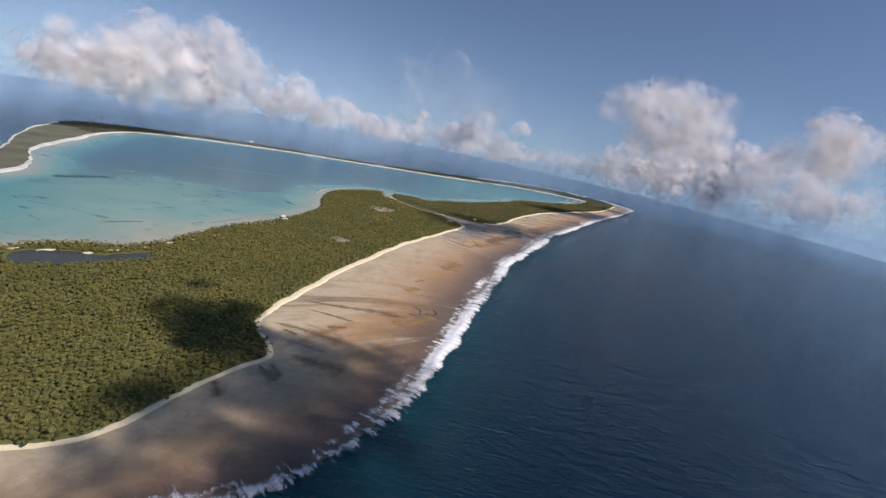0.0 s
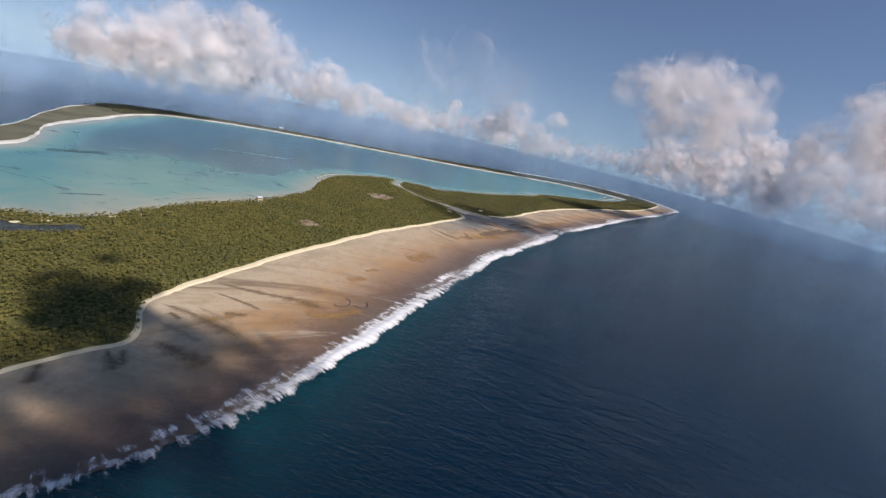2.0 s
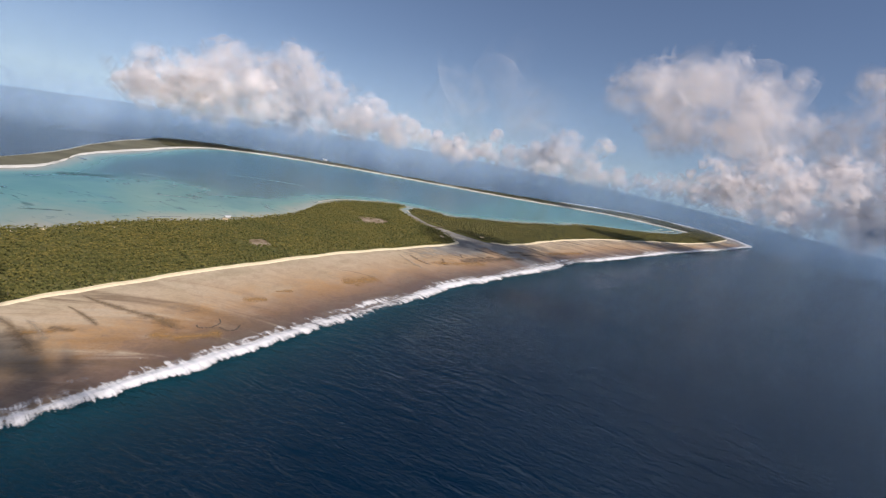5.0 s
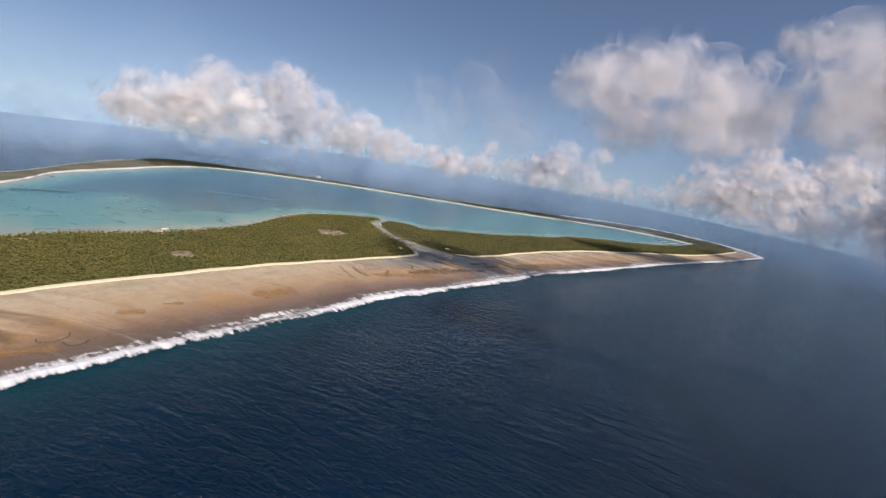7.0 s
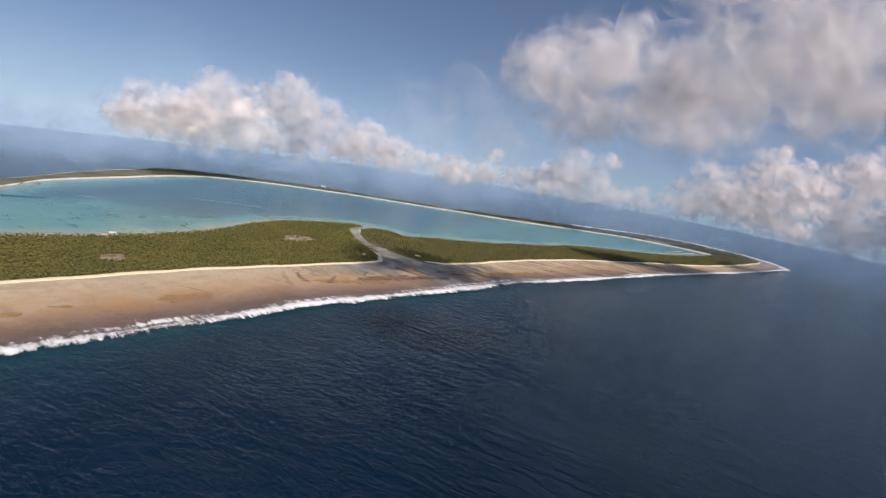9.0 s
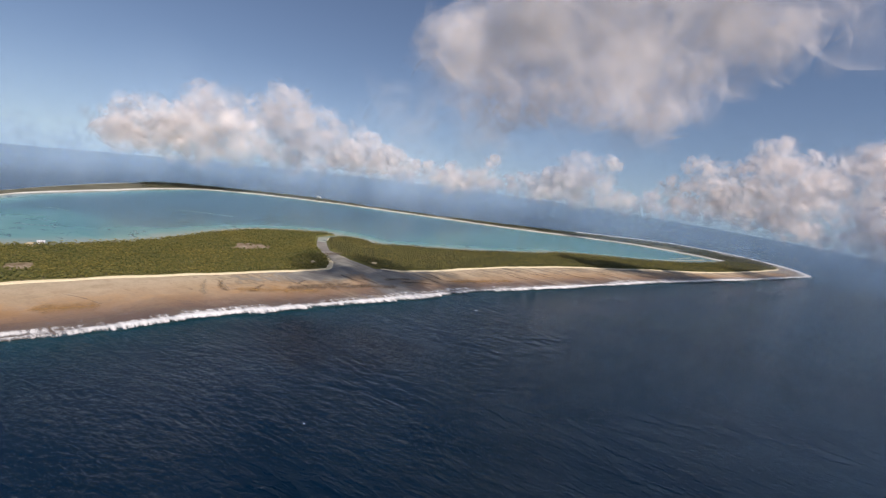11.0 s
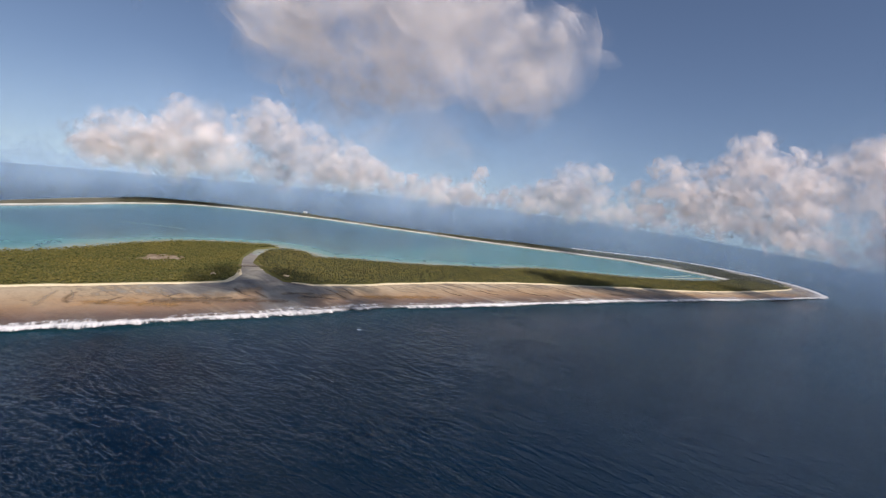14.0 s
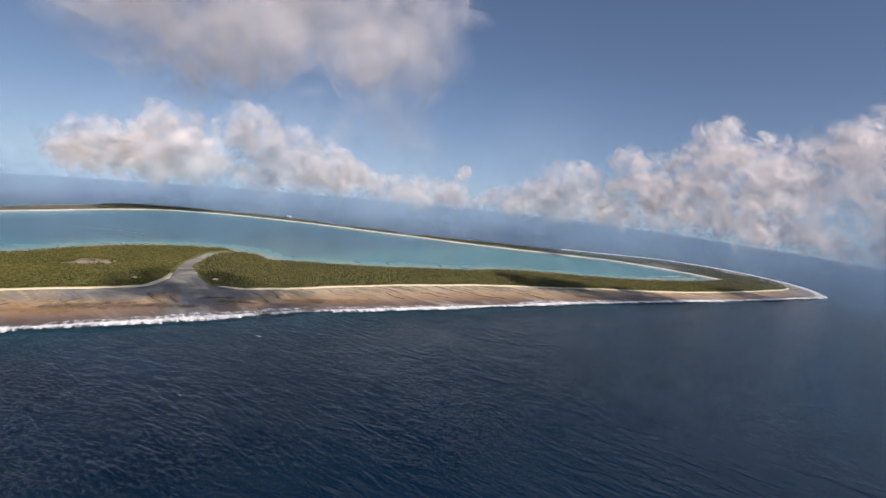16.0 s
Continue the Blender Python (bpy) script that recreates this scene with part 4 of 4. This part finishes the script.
def cumulus(puffs, seed, label, voxel=None, floor=None, each=6, billow=0.24, body=True, mat=None, full=0.0, crisp=0.6):
    root = new("cumulus_cloud")
    heaped = heap(puffs, seed, each)
    mean = sum(p[3] for p in puffs) / len(puffs)
    if body:
        co, no, polys, size = skin(heaped, voxel or mean * 0.11, seed, floor, billow)
        mesh_object("cloud_body", co, polys, CLOUD, root, True)
    if full:
        fill(heap(puffs, seed, 4 if each < 8 else 7), full, crisp, seed + 2, "cloud_heart", mat or WISP, root, 0.45 + crisp * 0.2, -0.28 if crisp > 0.55 else -0.6)
        fill(puffs, full * 0.6, crisp * 0.75, seed + 5, "cloud_fringe", mat or WISP, root, 0.7)
    return tagged(root, label, "cloud", "cumulus clouds")


HEAP_LAGOON = [(-623, 676, 109, 43), (-604, 703, 124, 44), (-578, 741, 115, 50), (-582, 714, 95, 39), (-611, 672, 85, 29), (-635, 657, 95, 23), (-571, 804, 161, 51), (-565, 815, 117, 60),
               (-585, 771, 98, 48), (-537, 846, 102, 50), (-603, 1003, 148, 59), (-578, 1091, 144, 62), (-582, 1073, 100, 55), (-534, 1126, 126, 57), (-601, 1007, 90, 52)]
HEAP_TOWER = [(-563, 945, 190, 46), (-537, 967, 208, 34), (-582, 927, 172, 36), (-536, 975, 169, 39)]
HEAP_TAIL = [(-437, 1086, 120, 43), (-461, 1057, 94, 37), (-413, 1126, 104, 33), (-386, 1142, 101, 19), (-405, 1010, 104, 34)]


def soft_heap(middle, lean, half, deep, tall, count, seed):
    """Balls of vapour heaped in a low dome: lean is the bearing of its long side in degrees from +x."""
    r = random.Random(seed)
    ex, ey = math.cos(radians(lean)), math.sin(radians(lean))
    out = []
    for k in range(count):
        u = (k + 0.5) / count * 2 - 1
        v, w = r.uniform(-1, 1), r.uniform(-0.75, 1) * math.sqrt(1 - 0.75 * u * u)
        rad = tall * r.uniform(0.36, 0.56) * (1 - 0.3 * u * u)
        out.append((middle[0] + ex * u * half - ey * v * deep, middle[1] + ey * u * half + ex * v * deep, middle[2] + w * (tall - rad * 0.7), rad))
    return out


HEAP_NEAR = soft_heap((203, 521, 153), 33, 68, 24, 42, 26, 5)
HEAP_OVERHEAD = soft_heap((272, 378, 143), 15, 40, 20, 31, 18, 8)
HEAP_POINT = [(261, 849, 132, 16), (286, 853, 123, 24), (313, 855, 131, 21), (330, 854, 155, 20), (339, 866, 129, 31), (362, 866, 137, 25), (377, 866, 118, 22),
              (322, 857, 101, 23), (353, 858, 95, 20), (367, 857, 82, 12), (300, 845, 103, 21), (275, 842, 111, 19), (240, 846, 107, 16), (254, 839, 92, 14)]
HEAP_EAST = [(516, 1055, 148, 38), (555, 1051, 172, 32), (581, 1040, 146, 43), (620, 1034, 149, 47), (662, 1011, 129, 51), (695, 1005, 106, 51), (552, 1039, 112, 38), (510, 1059, 112, 31)]
HEAP_BEYOND = [(403, 891, 157, 20), (421, 891, 139, 29), (400, 884, 127, 20), (434, 896, 164, 24), (437, 890, 126, 23)]
ROW_RIM = [(-2, 1325, 142, 39), (-45, 1318, 116, 35), (49, 1334, 120, 28), (-89, 1308, 97, 28), (-131, 1296, 96, 23), (-14, 1314, 109, 39)]
ROW_WEST = [(-314, 1038, 103, 34), (-329, 1024, 83, 27), (-284, 1066, 96, 23), (-248, 1097, 85, 29)]
ROW_NORTH = [(-143, 1170, 129, 16), (-206, 1129, 80, 35), (-159, 1161, 92, 29), (-25, 1177, 80, 24), (12, 1193, 96, 30), (53, 1208, 85, 30), (91, 1220, 90, 26), (97, 1168, 146, 22), (133, 1180, 84, 20)]
VEIL_MID = [(-93, 805, 187, 50), (-44, 827, 171, 59), (-62, 823, 126, 52), (-7, 853, 128, 43), (-112, 800, 143, 43)]

cumulus(HEAP_LAGOON, 21, "heaped white cumulus with a grey flat base beyond the lagoon", body=False, full=4.5, each=6, crisp=0.55, mat=SOFT)
cumulus(HEAP_TOWER, 23, "bright white cumulus tower rising behind the lagoon heap", body=False, full=2.8, each=7, crisp=0.5, mat=SOFT)
cumulus(HEAP_TAIL, 25, "low white end of the cumulus heap over the far rim", body=False, full=3.4, each=8, crisp=0.5, mat=SOFT)
cumulus(HEAP_NEAR, 31, "large soft grey-white cloud drifting low over the reef", body=False, full=4.6, crisp=1.0, mat=DRIFT)
cumulus(HEAP_OVERHEAD, 37, "soft pale cloud passing high beside the flight", body=False, full=4.0, crisp=0.75, mat=DRIFT)
cumulus(HEAP_POINT, 41, "tall pale cumulus standing before the reef point", body=False, full=3.7, each=8, crisp=0.56, mat=SOFT)
cumulus(HEAP_BEYOND, 45, "white cumulus tower over the open sea", body=False, full=4.0, each=8, crisp=0.56, mat=SOFT)
cumulus(HEAP_EAST, 47, "broad pale cumulus heap east of the reef point", body=False, full=3.6, each=8, crisp=0.56, mat=SOFT)
cumulus(ROW_RIM, 55, "small bright cumulus tower above the far rim", body=False, full=3.4, each=8, crisp=0.5, mat=SOFT)
cumulus(ROW_WEST, 57, "small broken cumulus above the far rim", body=False, full=3.4, each=8, crisp=0.5, mat=SOFT)
cumulus(ROW_NORTH, 59, "row of small broken cumulus low over the sea", body=False, full=4.0, each=7, crisp=0.52, mat=SOFT)


def cloud_bank(bearing, away, width, tall, count, seed, label):
    """A bank of small heaped clouds far out over the sea; bearing in degrees from +y."""
    r = random.Random(seed)
    a = radians(bearing)
    ex, ey = 150 + math.sin(a) * away, 250 + math.cos(a) * away
    puffs = []
    for k in range(int(count * 1.4)):
        rise = r.random() ** 1.5
        u = r.gauss(0, 0.45) * (1 - 0.7 * rise)
        rad = (0.22 + 0.16 * r.random()) * tall * (1.1 - 0.35 * rise)
        puffs.append((ex + math.cos(a) * u * width + r.uniform(-20, 20), ey - math.sin(a) * u * width + r.uniform(-20, 20), 66 + rise * tall * 0.8, rad))
    return cumulus(puffs, seed, label, body=False, full=2.8, each=7, crisp=0.66, mat=SOFT)


for k, (bearing, away, width, tall, count) in enumerate(((-33, 1150, 90, 60, 7), (-25, 1250, 110, 70, 9), (-16, 1300, 120, 62, 8), (-9, 1220, 130, 95, 11), (-1, 1250, 110, 58, 8),
                                                         (5, 1280, 120, 62, 8), (12, 1250, 130, 88, 11), (20, 1180, 150, 90, 13), (29, 1150, 170, 100, 11), (39, 1180, 190, 95, 9), (49, 1200, 190, 90, 7))):
    cloud_bank(bearing, away, width, tall, count, 90 + 7 * k, "bank of small white cumulus low over the sea")
cumulus(VEIL_MID, 61, "thin grey veil of dissolving cloud", body=False, mat=VEIL, full=3.0, crisp=1.1)

# tinted see-through discs imitate the haze of distance towards the horizon
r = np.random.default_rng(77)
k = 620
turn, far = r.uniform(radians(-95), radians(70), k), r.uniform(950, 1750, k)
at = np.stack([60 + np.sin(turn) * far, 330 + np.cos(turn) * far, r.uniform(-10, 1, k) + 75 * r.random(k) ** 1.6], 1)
haze = shred_mesh(at, r.uniform(55, 110, k), np.stack([np.sin(turn), np.cos(turn), np.zeros(k)], 1) + r.normal(0, 0.25, (k, 3)), r, "haze_discs", HAZE, None)
tagged(haze, "thin pale tinted discs standing in for haze over distant sea", "haze", kind="stuff")

# added ring of larger, fainter discs that pales the far clouds like haze
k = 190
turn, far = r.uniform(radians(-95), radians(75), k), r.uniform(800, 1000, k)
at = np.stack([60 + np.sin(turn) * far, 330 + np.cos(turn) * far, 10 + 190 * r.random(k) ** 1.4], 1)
veil = shred_mesh(at, r.uniform(120, 200, k), np.stack([np.sin(turn), np.cos(turn), np.zeros(k)], 1) + r.normal(0, 0.2, (k, 3)), r, "haze_discs", AIR, None)
tagged(veil, "faint bluish discs standing in for haze in the far air", "haze", kind="stuff")

# clouds above the view, whose shade lies on the islet and the reef
toward = Vector((sun_to.x, sun_to.y, 0)) / sun_to.z


def shade_cloud(spots, height, seed, full, crisp):
    cumulus([(x + toward.x * height, y + toward.y * height, height + 4 * (i % 3), r) for i, (x, y, r) in enumerate(spots)], seed,
            "broken cumulus high overhead casting shade below", each=4, body=False, full=full, crisp=crisp)


shade_cloud([(-98, 194, 14), (-85, 182, 14), (-112, 194, 10), (-90, 210, 9), (-74, 178, 12), (-116, 226, 5), (-99, 181, 11), (-70, 190, 9), (-80, 170, 9)], 300, 71, 7.0, 0.55)
shade_cloud([(-42, 172, 22), (-18, 178, 20), (-40, 138, 24), (-14, 140, 18), (-60, 150, 18), (-66, 124, 14), (-46, 110, 18), (-22, 116, 16), (-2, 184, 13), (-80, 84, 11), (-97, 68, 12), (-66, 98, 11), (-116, 52, 12), (-30, 158, 20)], 320, 73, 6.0, 0.9)


# ---- single palms at the shores ----
def coconut_palm(seed):
    r = random.Random(seed)
    root = new("coconut_palm")
    h, lean = r.uniform(4.6, 6.2), r.uniform(0.2, 0.9)
    bm = bmesh.new()
    rings = []
    for i in range(6):
        f = i / 5
        rad = 0.17 * (1 - 0.55 * f) + (0.08 if i == 0 else 0)
        rings.append([bm.verts.new((lean * f * f + rad * math.cos(a * 1.047), rad * math.sin(a * 1.047), h * f)) for a in range(6)])
    for lo, hi in zip(rings, rings[1:]):
        for a in range(6):
            bm.faces.new((lo[a], lo[(a + 1) % 6], hi[(a + 1) % 6], hi[a]))
    bm.faces.new(rings[-1])
    part("trunk", bm, BARK, root, "slender grey-brown trunk")
    v, f = palm_template(r, 13, 2.1, 0.0, 4)
    ob = mesh_object("crown", v + (lean, 0, h), f, PALM, root)
    return tagged(root, "tall coconut palm leaning over the shore scrub", "palm tree", "palms along the shore")


palms = [coconut_palm(80 + k) for k in range(4)]
r = random.Random(9)
edge = [p for p in curve(LAGOON_WEST[:14], 7.0)] + [p for p in curve(LAGOON_EAST[3:], 10.0)] + [p for p in curve(SEA_WEST[4:], 13.0)]
middle_w, first = np.array((-80.0, 400.0)), 0
for k, p in enumerate(edge):
    loop = west if off_line(p[None], west)[0] < off_line(p[None], east)[0] else east
    near_p = loop[((loop - p) ** 2).sum(1).argmin()]
    for tries in range(12):
        a, d = r.uniform(0, 6.283), r.uniform(3.2, 6.5)
        q = near_p + d * np.array((math.cos(a), math.sin(a)))
        if inside(q[None], loop)[0] and off_line(q[None], loop)[0] > 2.9:
            m = pose(q[0], q[1], 0.7, 0, 0, r.uniform(0, 360)) @ Matrix.Scale(r.uniform(0.48, 0.74), 4)
            if first < 4:
                palms[first].matrix_world = m
            else:
                c = copy_thing(palms[k % 4], pose(0, 0, 0))
                c.matrix_basis = m
            first += 1
            break


# ---- small buildings ----
WALL = plain_material("lime_wall", (0.72, 0.70, 0.64), 0.85, 1.5)
ROOF = plain_material("metal_roof", (0.60, 0.61, 0.61), 0.45, 0.8, 0.12, 0.2)
THATCH = plain_material("pandanus_thatch", (0.42, 0.34, 0.22), 0.95, 3.0)
TIMBER = plain_material("grey_timber", (0.16, 0.13, 0.10), 0.9, 3.0)
ROCK = plain_material("coral_rock", (0.10, 0.085, 0.07), 0.9, 2.0, 0.35)


def block(bm, x0, x1, y0, y1, z0, z1):
    g = bmesh.ops.create_cube(bm, size=1.0, matrix=Matrix.Translation(((x0 + x1) / 2, (y0 + y1) / 2, (z0 + z1) / 2)) @ Matrix.Diagonal((x1 - x0, y1 - y0, z1 - z0, 1)))
    return g["verts"]


def cottage(x, y, turn, w, d, h, roof, label, wall_mat=None, open_sides=False):
    root = new("cottage")
    if open_sides:
        for sx in (-1, 1):
            for sy in (-1, 1):
                bm = bmesh.new()
                block(bm, sx * w / 2 - 0.1, sx * w / 2 + 0.1, sy * d / 2 - 0.1, sy * d / 2 + 0.1, 0, h)
                part("post", bm, TIMBER, root)
        bm = bmesh.new()
        block(bm, -w / 2, w / 2, -d / 2, d / 2, 0.35, 0.5)
        part("raised_floor", bm, TIMBER, root)
    else:
        bm = bmesh.new()
        block(bm, -w / 2, w / 2, -d / 2, d / 2, 0, h)
        part("wall", bm, wall_mat or WALL, root)
        bm = bmesh.new()
        block(bm, -0.45, 0.45, -d / 2 - 0.06, -d / 2 + 0.02, 0, 1.9)
        part("door", bm, TIMBER, root)
        for sx in (-1, 1):
            bm = bmesh.new()
            block(bm, sx * w * 0.3 - 0.4, sx * w * 0.3 + 0.4, -d / 2 - 0.05, -d / 2 + 0.02, 0.9, 1.7)
            part("window", bm, TIMBER, root)
    for sy in (-1, 1):
        bm = bmesh.new()
        e, t = 0.5, 0.12
        a = [bm.verts.new(c) for c in ((-w / 2 - e, sy * (d / 2 + e), h - 0.15), (w / 2 + e, sy * (d / 2 + e), h - 0.15), (w / 2 + e, 0, h + d * 0.30), (-w / 2 - e, 0, h + d * 0.30))]
        b2 = [bm.verts.new(v.co + Vector((0, 0, t))) for v in a]
        for i in range(4):
            bm.faces.new((a[i], a[(i + 1) % 4], b2[(i + 1) % 4], b2[i]))
        bm.faces.new(a[::-1])
        bm.faces.new(b2)
        bmesh.ops.recalc_face_normals(bm, faces=bm.faces)
        part("roof_slope", bm, roof, root)
    root.matrix_world = pose(x, y, 0.74, 0, 0, turn)
    return tagged(root, label, "house", "small island houses")


cottage(-156, 409, 70, 4.2, 3.0, 1.9, ROOF, "small white-roofed cottage beside the lagoon shore")
cottage(-150, 401, 40, 3.6, 2.8, 2.0, THATCH, "small thatched hut beside the white-roofed cottage")
cottage(-8, 553, 150, 5.0, 3.0, 1.9, THATCH, "low open thatched shelter near the inlet mouth", open_sides=True)
cottage(21, 602, 30, 3.6, 2.6, 1.9, THATCH, "low open thatched shelter above the inlet beach", open_sides=True)
cottage(-497, 1024, 20, 8.0, 5.0, 3.0, ROOF, "white building on the far lagoon rim")


# ---- footbridge over the inlet ----
def footbridge(a, b2, width=1.6):
    root = new("footbridge")
    a, b2 = Vector((*a, 0)), Vector((*b2, 0))
    run = (b2 - a).length
    count = int(run / 0.45)
    bm = bmesh.new()
    block(bm, -0.19, 0.19, -width / 2, width / 2, 0.0, 0.07)
    mesh = bpy.data.meshes.new("plank")
    bm.to_mesh(mesh)
    bm.free()
    mesh.materials.append(TIMBER)
    for k in range(count):
        p = new("plank", mesh)
        p.parent, p.location = root, ((k + 0.5) * 0.45, 0, 0.9)
    for sy in (-1, 1):
        bm = bmesh.new()
        block(bm, 0, run, sy * 0.6 - 0.09, sy * 0.6 + 0.09, 0.68, 0.9)
        part("beam", bm, TIMBER, root)
        bm = bmesh.new()
        block(bm, 0, run, sy * 0.75 - 0.04, sy * 0.75 + 0.04, 1.75, 1.85)
        part("handrail", bm, TIMBER, root)
        for k in range(int(run / 2.4) + 1):
            bm = bmesh.new()
            block(bm, k * 2.4 - 0.09, k * 2.4 + 0.09, sy * 0.75 - 0.09, sy * 0.75 + 0.09, -1.2, 1.8)
            part("post", bm, TIMBER, root)
    root.matrix_world = pose(a.x, a.y, -0.1, 0, 0, math.degrees(math.atan2(b2.y - a.y, b2.x - a.x)))
    return tagged(root, "narrow dark timber footbridge across the tidal inlet", "bridge")


footbridge((-40, 586), (-30, 613))


# ---- stone fish weirs on the flat ----
def fish_weir(line, seed):
    r = random.Random(seed)
    root = new("stone_weir")
    shapes = []
    for k in range(4):
        bm = bmesh.new()
        bmesh.ops.create_icosphere(bm, subdivisions=1, radius=0.5)
        for v in bm.verts:
            v.co *= 1 + 0.5 * noise.noise(v.co * 3 + Vector((k * 7 + seed, 0, 0)))
            v.co.z *= 0.6
        me = bpy.data.meshes.new("stone")
        bm.to_mesh(me)
        bm.free()
        me.materials.append(ROCK)
        shapes.append(me)
    for p in curve(line, 0.75):
        s = new("stone", shapes[r.randrange(4)])
        s.parent = root
        s.matrix_basis = pose(p[0] + r.uniform(-0.2, 0.2), p[1] + r.uniform(-0.2, 0.2), 0.05, 0, 0, r.uniform(0, 360)) @ Matrix.Scale(r.uniform(0.5, 0.9), 4)
    return tagged(root, "low dark curved stone fish weir on the reef flat", "fish weir", "stone weirs")


fish_weir([(-11, 252), (-8, 251), (-5, 255), (-6, 261), (-9, 263)], 1)
fish_weir([(-2, 257), (2, 257), (4, 260), (2, 265)], 2)
fish_weir([(-2, 246), (0, 250), (1, 254)], 3)
fish_weir([(30, 549), (38, 548), (48, 545), (59, 548)], 4)
